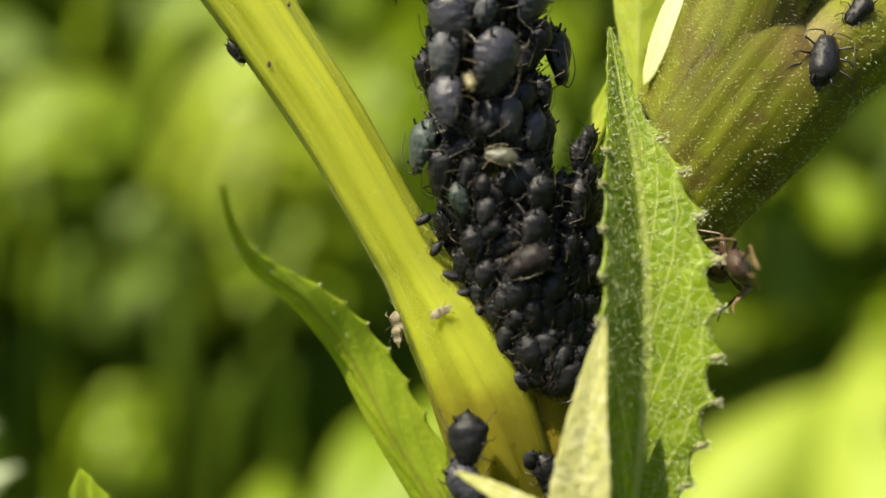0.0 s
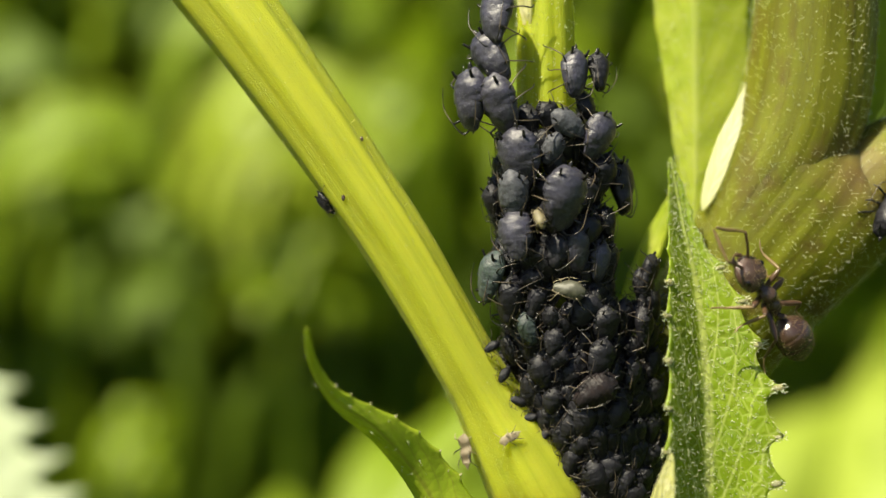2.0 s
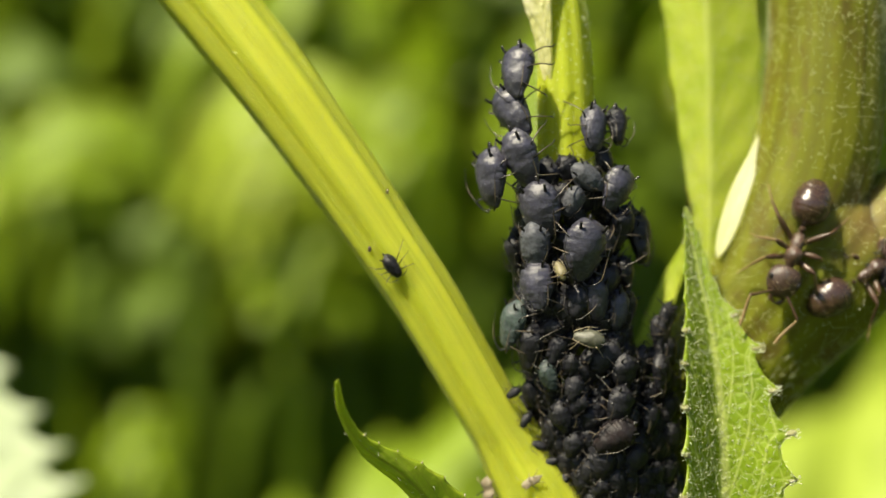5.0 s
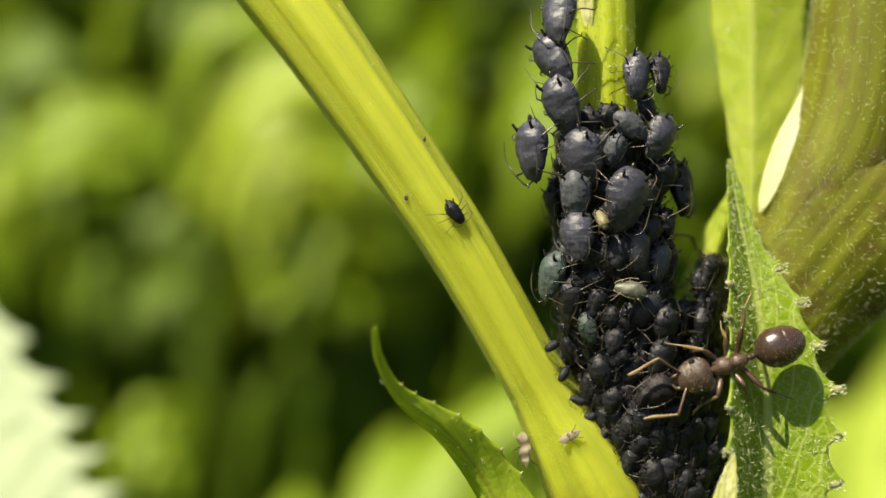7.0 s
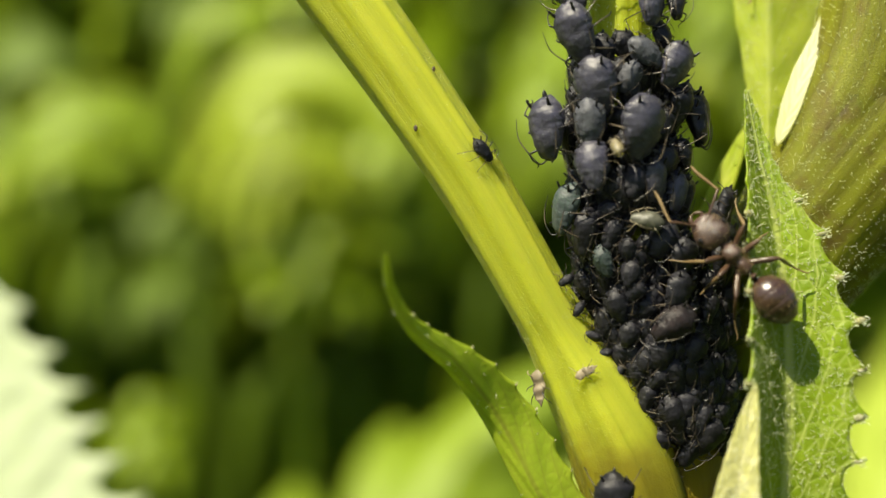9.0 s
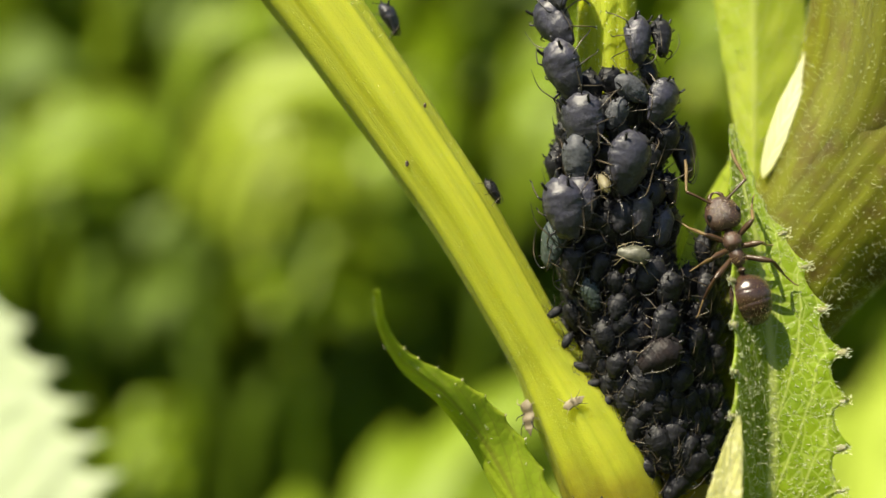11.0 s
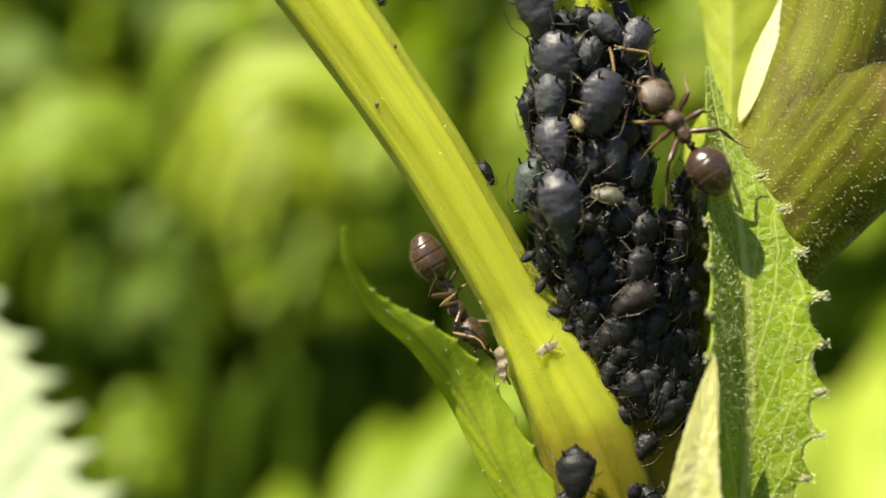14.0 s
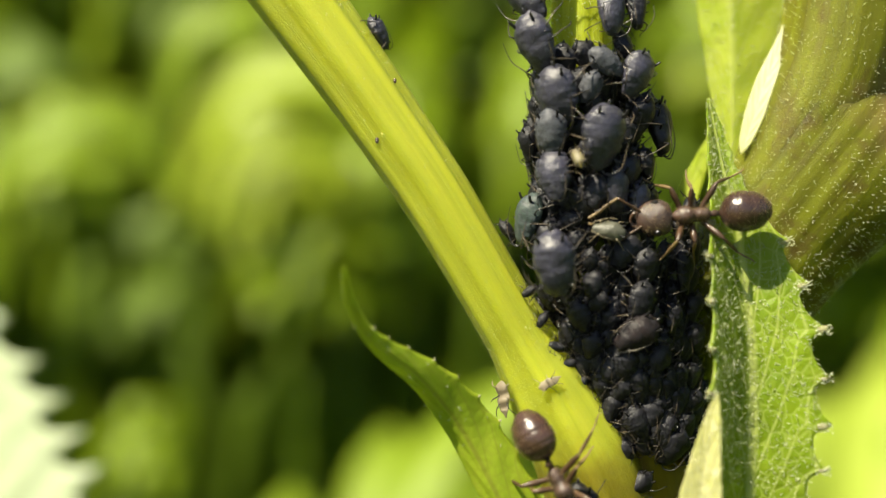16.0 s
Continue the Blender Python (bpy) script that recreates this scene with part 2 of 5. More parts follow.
# ---- shape helpers ----
def smooth(pts, steps=8):
    """A soft curve through rows of numbers."""
    p = np.array([pts[0], *pts, pts[-1]], float)
    out = []
    for i in range(1, len(p) - 2):
        for k in range(steps):
            t = k / steps
            out.append(0.5 * (2 * p[i] + (p[i + 1] - p[i - 1]) * t + (2 * p[i - 1] - 5 * p[i] + 4 * p[i + 1] - p[i + 2]) * t * t
                              + (3 * p[i] - p[i - 1] - 3 * p[i + 1] + p[i + 2]) * t ** 3))
    return np.array([*out, p[-1]])


def part(name, bm, material, parent=None, label="", shade=True):
    """One mesh object from a bmesh in millimetres."""
    bmesh.ops.scale(bm, vec=(U, U, U), verts=bm.verts)
    me = bpy.data.meshes.new(name)
    bm.to_mesh(me)
    bm.free()
    if shade:
        me.shade_smooth()
    me.materials.append(material)
    ob = new(name, me)
    ob.parent = parent
    return tagged(ob, label)


def rings(bm, rows, closed=True):
    """Joins rings of points into a skin, with uv round and along."""
    uv = bm.loops.layers.uv.verify()
    vs = [[bm.verts.new(p) for p in row] for row in rows]
    n, m = len(rows[0]), len(rows)
    for i in range(m - 1):
        for j in range(n if closed else n - 1):
            k = (j + 1) % n
            f = bm.faces.new((vs[i][j], vs[i][k], vs[i + 1][k], vs[i + 1][j]))
            span = n if closed else n - 1
            for loop, (a, b) in zip(f.loops, ((j, i), (j + 1, i), (j + 1, i + 1), (j, i + 1))):
                loop[uv].uv = (a / span, b / (m - 1))
    if closed:
        bm.faces.new(vs[0][::-1])
        bm.faces.new(vs[-1])
    return vs


def tube(bm, path, segs=10, ridges=0, depth=0.0, wob=0.0):
    """A tube along rows of x, y, z, radius."""
    path = np.asarray(path, float)
    pts = [Vector(p[:3]) for p in path]
    side, rows = None, []
    for i, p in enumerate(pts):
        t = (pts[min(i + 1, len(pts) - 1)] - pts[max(i - 1, 0)]).normalized()
        if side is None:
            side = t.orthogonal().normalized()
        side = (side - t * side.dot(t)).normalized()
        up = t.cross(side)
        row = []
        for j in range(segs):
            a = 2 * math.pi * j / segs
            r = path[i][3] * (1 + depth * math.cos(ridges * a) + 0.35 * depth * math.sin((ridges // 2 + 1) * a + 1))
            if wob:
                r *= 1 + wob * noise.noise(p * 0.35 + Vector((math.cos(a), math.sin(a), 0)) * 1.5)
            row.append(p + (side * math.cos(a) + up * math.sin(a)) * r)
        rows.append(row)
    rings(bm, rows)


def lump(bm, rows, segs=16, groove=0.0, wob=0.0, steps=5, bands=()):
    """A body along y from rows of y, half width, half height, z offset; bands: where plates overlap."""
    rows = smooth(rows, steps)
    n = len(rows)
    out = []
    for i, (y, w, h, z) in enumerate(rows):
        g = 1 - groove * (0.5 + 0.5 * math.cos(i * 2 * math.pi / 2.5)) if 2 < i < n - 3 else 1
        g *= 1 - sum(0.05 * math.exp(-((y - b) / 0.07)) for b in bands if y > b - 0.001 and y < b + 0.4)
        out.append([Vector((math.cos(a) * max(w, 0.004) * g, y, z + math.sin(a) * max(h, 0.004) * g)) for a in (2 * math.pi * j / segs for j in range(segs))])
    if wob:
        out = [[p * (1 + wob * noise.noise(p * 2.2 + Vector((segs, groove * 99, 0)))) for p in row] for row in out]
    rings(bm, out)


def ball(bm, at, r, seg=8):
    bmesh.ops.create_uvsphere(bm, u_segments=seg, v_segments=max(5, seg // 2 + 1), radius=1, matrix=Matrix.LocRotScale(Vector(at), None, Vector(r)))


def thing(name, label, category, group="", kind=""):
    return tagged(new(name), label, category, group, kind)


def blade(spine, left, right, facing, fold=20, teeth=0, tooth=0.1, thick=0.12, curl=0.0, quilt=0.03, rows=96, cols=15, left_teeth=1.0, rib=0.0):
    """A leaf blade: spine points from base to tip, half widths at even steps, the way it faces, its fold along the rib."""
    sp = smooth([(*p, 0) for p in spine], 12)
    n = rows
    idx = np.linspace(0, len(sp) - 1, n)
    c = [Vector([np.interp(i, range(len(sp)), sp[:, k]) for k in range(3)]) for i in idx]
    wl = np.interp(np.linspace(0, 1, n), np.linspace(0, 1, len(left)), left)
    wr = np.interp(np.linspace(0, 1, n), np.linspace(0, 1, len(right)), right)
    facing, folds, grid = Vector(facing).normalized(), [radians(v) for v in (fold if isinstance(fold, tuple) else (fold, fold))], []
    for i in range(n):
        s = i / (n - 1)
        t = (c[min(i + 1, n - 1)] - c[max(i - 1, 0)]).normalized()
        nrm = (facing - t * facing.dot(t)).normalized()
        side = t.cross(nrm)
        row = []
        for j in range(cols):
            v = 2 * j / (cols - 1) - 1
            w = (wl if v < 0 else wr)[i]
            if teeth:
                ph = (s * teeth + (0.37 if v < 0 else 0)) % 1
                cut = tooth * (left_teeth if v < 0 else 1.0)
                w *= 1 + cut * abs(v) ** 3 * (0.9 * ((1 - ph) / 0.7) ** 2.6 if ph > 0.3 else 0.9 * (ph / 0.3) ** 2) - cut * 0.35 * abs(v)
            a = abs(v)
            q = quilt * (math.sin(s * 70 - a * 9) * a * (1 - a) * 2 + 0.6 * noise.noise(c[i] * 0.9 + side * v * 2))
            bend = folds[v > 0] + curl * a
            row.append(c[i] + side * (v * w * math.cos(bend)) + nrm * (a * w * math.sin(bend) + q + rib * max(0.0, 1 - a * 7)))
        grid.append((row, nrm))
    bm = bmesh.new()
    # upper and lower skin, joined round the margin
    loops = []
    for row, nrm in grid:
        top = [p + nrm * thick * 0.5 for p in row]
        low = [p - nrm * thick * 0.5 for p in row][::-1]
        loops.append((top, low))
    uv = bm.loops.layers.uv.verify()
    vt = [[bm.verts.new(p) for p in top] for top, low in loops]
    vl = [[bm.verts.new(p) for p in low] for top, low in loops]
    ring = [vt[i] + vl[i] for i in range(n)]
    m = 2 * cols
    us = [j / (cols - 1) for j in range(cols)] + [1 - j / (cols - 1) for j in range(cols)]
    for i in range(n - 1):
        for j in range(m):
            k = (j + 1) % m
            face = bm.faces.new((ring[i][j], ring[i][k], ring[i + 1][k], ring[i + 1][j]))
            for loop, (a, b) in zip(face.loops, ((j, i), (k, i), (k, i + 1), (j, i + 1))):
                loop[uv].uv = (us[a], b / (n - 1))
    bm.faces.new(ring[0][::-1])
    bm.faces.new(ring[-1])
    bmesh.ops.recalc_face_normals(bm, faces=bm.faces)
    return bm, grid


def fuzz(spots, length, width, seed, lie=0.7, curl=0.2):
    """Short curved hairs: spots are (point, way out); lie tips them over."""
    rng = random.Random(seed)
    bm = bmesh.new()
    for p, n in spots:
        n = (Vector(n) + Vector((rng.uniform(-1, 1), rng.uniform(-1, 1), rng.uniform(-0.6, 1))) * lie).normalized()
        a = n.orthogonal().normalized()
        a = Matrix.Rotation(rng.uniform(0, 6.28), 3, n) @ a
        b = n.cross(a)
        r, l = width * rng.uniform(0.6, 1.3), length * rng.uniform(0.4, 1.4)
        last = None
        for h, k, q in ((-0.03 / l, 1.0, 0.0), (0.35, 0.85, 0.3), (0.7, 0.6, 1.0)):
            ring = [bm.verts.new(p + n * (l * h) + b * (l * curl * q) + (a * math.cos(e) + b * math.sin(e)) * r * k) for e in (0, 2.1, 4.2)]
            if last:
                for e in range(3):
                    bm.faces.new((last[e], last[(e + 1) % 3], ring[(e + 1) % 3], ring[e]))
            last = ring
        tip = bm.verts.new(p + n * (l * 0.92) + b * (l * curl * 2.2))
        for e in range(3):
            bm.faces.new((last[e], last[(e + 1) % 3], tip))
    return bm


def grid_spots(grid, count, seed, low=0.0, edge=1.0):
    rng = random.Random(seed)
    out = []
    for _ in range(count):
        i = int(len(grid) * rng.uniform(low, 0.99))
        row, nrm = grid[i]
        if (row[0] - row[-1]).length < rng.random() * 5:
            continue
        j = min(len(row) - 1, max(0, int(len(row) * (0.5 + 0.5 * edge * rng.uniform(-1, 1)))))
        k = min(j + 1, len(row) - 1)
        p = row[j].lerp(row[k], rng.random())
        i2 = min(i + 1, len(grid) - 1)
        p = p.lerp(grid[i2][0][j], rng.random())
        out.append((p + nrm * 0.05, nrm))
    return out


def tube_spots(path, count, seed, zlow, zhigh):
    rng = random.Random(seed)
    path = [p for p in path if zlow <= p[2] <= zhigh]
    out = []
    for _ in range(count):
        f = rng.uniform(0, len(path) - 1.01)
        i = int(f)
        p = path[i] + (path[i + 1] - path[i]) * (f - i)
        t = Vector(path[i + 1][:3] - path[i][:3]).normalized()
        a = rng.uniform(0, 2 * math.pi)
        s = t.orthogonal().normalized()
        n = s * math.cos(a) + t.cross(s) * math.sin(a)
        out.append((Vector(p[:3]) + n * p[3], n))
    return out


# ---- ground and far foliage ----
def ground():
    g = Graph("soil")
    mm = g.mm()
    c = g.mix(g.ramp(g.noise(mm, 0.02, 5), (0.4, 0.0), (0.6, 1.0)), (0.05, 0.04, 0.02), (0.05, 0.08, 0.015))
    mat = g.finish(c, 0.9, g.noise(mm, 0.2, 5), 0.004)
    bm = bmesh.new()
    bmesh.ops.create_grid(bm, x_segments=120, y_segments=120, size=1)
    for v in bm.verts:
        r = max(abs(v.co.x), abs(v.co.y))
        k = 2000 * r + 398000 * r ** 6
        v.co = Vector((v.co.x * k / max(r, 1e-6), v.co.y * k / max(r, 1e-6), 0)) if r > 0 else v.co
        v.co.z = -480 + 18 * noise.noise(v.co * 0.01)
    tagged(part("ground", bm, mat), "dark soil with low green growth", "ground", kind="structure")


ground()


def far_leaf_material(name, a, b, glow, rough=0.45):
    g = Graph(name)
    mm = g.mm()
    c = g.mix(g.ramp(g.noise(mm, 0.06, 4), (0.35, 0.0), (0.65, 1.0)), a, b)
    info = g.nodes.new("ShaderNodeNewGeometry")
    c = g.mix(g.math("MULTIPLY", info.outputs["Random Per Island"], 0.5), c, tuple(0.6 * v for v in a))
    return g.finish(c, rough, g.noise(mm, 0.4, 3), 0.0004, 0.4, 0.0, glow)


# Foliage tints: sunlit and shaded brightness is put into the leaf colour.
FAR_LIGHT = far_leaf_material("sunlit_tint_foliage", (0.28, 0.37, 0.014), (0.34, 0.42, 0.026), 0.3)
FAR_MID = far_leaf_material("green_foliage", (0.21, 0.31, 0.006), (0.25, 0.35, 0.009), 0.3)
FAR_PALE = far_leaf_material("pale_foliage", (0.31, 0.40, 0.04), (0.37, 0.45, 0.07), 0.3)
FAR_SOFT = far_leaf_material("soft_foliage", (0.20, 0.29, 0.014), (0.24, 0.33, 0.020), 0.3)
FAR_DARK = far_leaf_material("shaded_tint_foliage", (0.12, 0.195, 0.004), (0.085, 0.145, 0.003), 0.3, 0.6)


def back(x, y, d):
    """A place d millimetres behind the stem, on the line of sight through a spot of the plan at the stem."""
    k = (46 + d) / 46
    return Vector((x * k, d, y * k))


def far_leaf(plant, x, z, d, wide, high, lean, tilt, material, turn=-32):
    """One broad leaf of a plant behind: centre, size, lean in its plane, tilt back and turn."""
    k = (46 + d) / 46
    w, h = wide * k / 2, high * k / 2
    bm, _ = blade([(0, 0, -h), (0, -0.10 * h, -h * 0.35), (0, -0.12 * h, h * 0.35), (0, 0.1 * h, h)],
                  [0.1 * w, 0.75 * w, w, 0.9 * w, 0.6 * w, 0.05 * w], [0.1 * w, 0.75 * w, w, 0.9 * w, 0.6 * w, 0.05 * w],
                  (0, -1, 0), -14, 12, 0.12, 0.5, -0.5, 0.03 * w, 24, 9)
    ob = part("leaf", bm, material, plant)
    c = back(x, z, d) * U
    ob.matrix_basis = Matrix.Translation(c) @ Matrix.Rotation(radians(turn), 4, "Z") @ Matrix.Rotation(radians(lean), 4, "Y") @ Matrix.Rotation(radians(tilt), 4, "X")
    return ob


def far_droop(plant, x, z, d, wide, high, lean, material, turn=0):
    """A tuft of long leaves that arch out of one shoot and hang over, with gaps below."""
    k = (46 + d) / 46
    w, h = wide * k / 2, high * k / 2
    rng = random.Random(int(x * 131 + z * 17 + d))
    pts, faces = [], []
    for i in range(64):
        a = i * 2.4 + rng.uniform(-0.3, 0.3)
        layer = rng.random()
        reach, top, fall = w * rng.uniform(0.55, 1.1) * (0.6 + 0.4 * layer), h * (0.95 - 1.1 * layer), h * rng.uniform(0.5, 1.15)
        out, side = Vector((math.cos(a), math.sin(a) * 0.8, 0)), Vector((-math.sin(a), math.cos(a), 0))
        broad = w * rng.uniform(0.13, 0.2)
        first = len(pts)
        for q in range(8):
            f = q / 7
            c = out * reach * (0.08 + 0.92 * math.sin(f * 1.45)) + Vector((0, 0, top + 0.22 * h * math.sin(f * 2.2) - fall * f ** 2.4))
            b = broad * math.sin(math.pi * (0.06 + 0.93 * f)) ** 0.8
            for e in (-1, 0, 1):
                pts.append((c + side * (b * e) + Vector((0, 0, -0.25 * b * (1 - abs(e))))) * U)
        for q in range(7):
            for e in range(2):
                v = first + q * 3 + e
                faces.append((v, v + 1, v + 4, v + 3))
    me = bpy.data.meshes.new("leaf_tuft")
    me.from_pydata(pts, [], faces)
    me.shade_smooth()
    me.materials.append(material)
    ob = tagged(new("leaf_tuft", me), kind="stuff")
    ob.parent = plant
    ob.matrix_basis = Matrix.Translation(back(x, z, d) * U) @ Matrix.Rotation(radians(turn), 4, "Z") @ Matrix.Rotation(radians(lean), 4, "Y")
    return ob


def far_arch(plant, x0, z0, x1, z1, x2, z2, d, broad, material, turn=20):
    """One long leaf that rises from a shoot, bends over and hangs: start, crown and tip as seen at the stem."""
    k = (46 + d) / 46
    pts = [(0, 0, 0), ((x1 - x0) * 0.45 * k, 0, (z1 - z0) * 0.75 * k), ((x1 - x0) * k, 0, (z1 - z0) * k), (((x1 + x2) / 2 - x0) * k, 0, ((z1 * 0.8 + z2 * 0.2) - z0) * k), ((x2 - x0) * k, 0, (z2 - z0) * k)]
    w = broad * k / 2
    bm, _ = blade(pts, [0.15 * w, 0.7 * w, w, w, 0.75 * w, 0.05 * w], [0.15 * w, 0.7 * w, w, w, 0.75 * w, 0.05 * w], (0.1, -1, 0.9), 16, 14, 0.1, 0.5, 0.2, 0.04 * w, 40, 9)
    ob = part("leaf", bm, material, plant)
    ob.matrix_basis = Matrix.Translation(back(x0, z0, d) * U) @ Matrix.Rotation(radians(turn), 4, "Z")
    return ob


def far_stem(plant, x, z, d, reach, wide, lean, material):
    k = (46 + d) / 46
    c = back(x, z, d)
    s = math.sin(radians(lean))
    bm = bmesh.new()
    tube(bm, smooth([(c.x - s * reach * k, c.y, -470, wide * k * 0.6), (c.x - s * reach * k * 0.5, c.y, c.z - reach * k * 0.5, wide * k * 0.5), (c.x, c.y, c.z, wide * k * 0.4)]), 8)
    part("stem", bm, material, plant)



def far_plants():
    a = thing("background_plant", "broad-leaved yellow-green plant far behind, blurred", "plant", "plants behind")
    far_leaf(a, -16.5, 7.4, 400, 7.0, 3.6, -12, -30, FAR_DARK)
    far_droop(a, -13.6, 3.2, 300, 8.4, 6.0, 2, FAR_MID)
    far_droop(a, -18.4, 1.0, 310, 6.4, 8.0, -14, FAR_MID, 15)
    far_droop(a, -11.0, -7.8, 280, 5.0, 4.6, 6, FAR_MID)
    far_droop(a, -17.0, -7.0, 330, 5.0, 6.0, 6, FAR_DARK)
    far_stem(a, -14.0, 3.5, 345, 10, 0.5, 5, FAR_MID)
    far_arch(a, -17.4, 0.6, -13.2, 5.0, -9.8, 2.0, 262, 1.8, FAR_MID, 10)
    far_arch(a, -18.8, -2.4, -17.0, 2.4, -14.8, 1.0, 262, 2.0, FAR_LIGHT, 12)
    far_arch(a, -16.6, -0.8, -14.6, 3.2, -11.4, 3.6, 275, 1.5, FAR_MID, 20)
    b = thing("background_plant", "rounded sunlit leaf mass far behind, blurred", "plant", "plants behind")
    far_leaf(b, -9.2, 8.2, 360, 2.4, 3.4, 30, -35, FAR_MID)
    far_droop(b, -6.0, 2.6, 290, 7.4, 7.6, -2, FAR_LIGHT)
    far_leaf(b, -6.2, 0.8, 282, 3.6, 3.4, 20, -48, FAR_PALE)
    far_droop(b, -1.6, 3.0, 320, 7.0, 8.4, 10, FAR_MID, -10)
    far_droop(b, -3.4, 9.0, 360, 11.0, 6.4, 5, FAR_MID)
    far_droop(b, -4.6, -1.4, 350, 8.0, 4.6, 0, FAR_MID)
    far_droop(b, -9.6, 9.2, 350, 4.0, 4.4, 12, FAR_DARK)
    far_stem(b, -6.0, 1.0, 335, 10, 0.6, -3, FAR_MID)
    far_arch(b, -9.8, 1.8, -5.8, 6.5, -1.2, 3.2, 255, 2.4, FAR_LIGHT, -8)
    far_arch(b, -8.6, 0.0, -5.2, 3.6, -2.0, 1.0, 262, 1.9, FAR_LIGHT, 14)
    far_arch(b, -10.6, 4.2, -8.4, 8.6, -6.8, 7.6, 300, 1.9, FAR_MID, 0)
    c = thing("background_plant", "pale green broad leaves low behind the stem, blurred", "plant", "plants behind")
    far_leaf(c, 0.8, -7.8, 260, 10.0, 11.0, 18, -52, FAR_SOFT)
    far_leaf(c, -2.8, -8.6, 260, 6.0, 6.4, -20, -50, FAR_SOFT)
    far_leaf(c, 3.4, -6.0, 260, 5.4, 7.4, 48, -48, FAR_SOFT)
    far_leaf(c, -6.4, -10.6, 260, 5.0, 5.4, -30, -50, FAR_SOFT)
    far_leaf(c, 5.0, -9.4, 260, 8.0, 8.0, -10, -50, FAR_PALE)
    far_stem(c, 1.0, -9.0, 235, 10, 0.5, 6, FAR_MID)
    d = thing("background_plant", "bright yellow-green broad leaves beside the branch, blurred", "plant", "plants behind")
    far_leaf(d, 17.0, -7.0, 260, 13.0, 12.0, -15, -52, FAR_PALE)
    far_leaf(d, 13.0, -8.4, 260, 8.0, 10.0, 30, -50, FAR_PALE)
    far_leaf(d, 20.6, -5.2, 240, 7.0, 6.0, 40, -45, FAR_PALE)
    far_leaf(d, 19.0, -2.6, 300, 6.0, 1.8, 10, -30, FAR_MID)
    far_leaf(d, 15.6, 1.4, 330, 4.0, 3.0, -20, -15, FAR_MID)
    far_droop(d, 21.0, -3.0, 260, 8.0, 5.0, 10, FAR_MID)
    far_stem(d, 17.0, -8.0, 250, 10, 0.5, 0, FAR_MID)
    e = thing("background_plant", "mid-green foliage behind the aphid stem, blurred", "plant", "plants behind")
    far_leaf(e, 3.6, 7.8, 330, 5.2, 4.0, 15, -30, FAR_MID)
    far_leaf(e, 9.6, 7.4, 330, 3.4, 4.0, -10, -32, FAR_LIGHT)
    far_leaf(e, 9.0, 9.6, 350, 5.4, 4.0, 10, -32, FAR_MID)
    far_leaf(e, 20.0, 8.4, 330, 3.4, 4.6, 10, -32, FAR_LIGHT)
    far_leaf(e, 2.6, 3.0, 360, 3.0, 5.0, 5, -15, FAR_MID)
    far_leaf(e, 7.0, 13.0, 350, 7.0, 4.0, 0, -30, FAR_MID)
    far_leaf(e, -1.0, 13.0, 370, 7.0, 4.0, 8, -30, FAR_MID)
    far_droop(e, 4.4, 5.0, 320, 7.0, 7.0, 0, FAR_MID)
    far_droop(e, 10.4, 7.6, 300, 6.0, 5.0, 6, FAR_MID)
    far_droop(e, 9.6, 11.4, 340, 10.0, 7.0, -8, FAR_MID)
    far_droop(e, 20.4, 8.0, 320, 6.0, 6.0, 0, FAR_LIGHT)
    far_droop(e, 2.0, 13.0, 350, 8.0, 5.0, 4, FAR_MID)
    far_stem(e, 6.0, 9.0, 345, 10, 0.5, 2, FAR_MID)
    f = thing("background_plant", "upright dark green stalks low behind, blurred", "plant", "plants behind")
    for x, z, r in ((-5.0, -5.0, 4), (-3.2, -4.4, -3), (-7.2, -5.6, 8), (-1.2, -3.2, 0), (1.4, -2.0, 4), (-9.4, -3.4, -6)):
        far_stem(f, x, z, 380, 9, 0.35, r, FAR_DARK)
        far_leaf(f, x, z - 1.2, 375, 1.5, 5.5, r * 2, 5, FAR_DARK)


far_plants()


def hedge():
    """Deep foliage that closes the view all round."""
    rng = random.Random(4)
    pts, faces = [], []
    for i in range(11500):
        a = rng.gauss(0, 0.62)
        r = rng.uniform(520, 900) + 160 * noise.noise(Vector((a * 2.2, 3, 0)))
        c = Vector((math.sin(a) * r, math.cos(a) * r, rng.uniform(-480, 430 - 260 * abs(a) ** 1.5 + 120 * noise.noise(Vector((a * 6, 0, 5))))))
        s = rng.uniform(14, 34)
        e = Euler((rng.uniform(-1.4, 0.5), rng.uniform(-0.7, 0.7), -a + rng.uniform(-0.8, 0.8))).to_matrix()
        k = len(pts)
        for u, v, b in ((0, -1, 0), (0.42, -0.35, 0.12), (0.36, 0.35, 0.1), (0, 1, 0), (-0.36, 0.35, 0.1), (-0.42, -0.35, 0.12), (0, 0, -0.04)):
            pts.append((c + e @ Vector((u * s, b * s, v * s))) * U)
        faces += [(k + p, k + (p + 1) % 6, k + 6) for p in range(6)]
    me = bpy.data.meshes.new("hedge")
    me.from_pydata(pts, [], faces)
    me.materials.append(FAR_DARK)
    tagged(new("hedge", me), "dense deep green foliage all round, out of focus", "foliage", kind="stuff")


hedge()


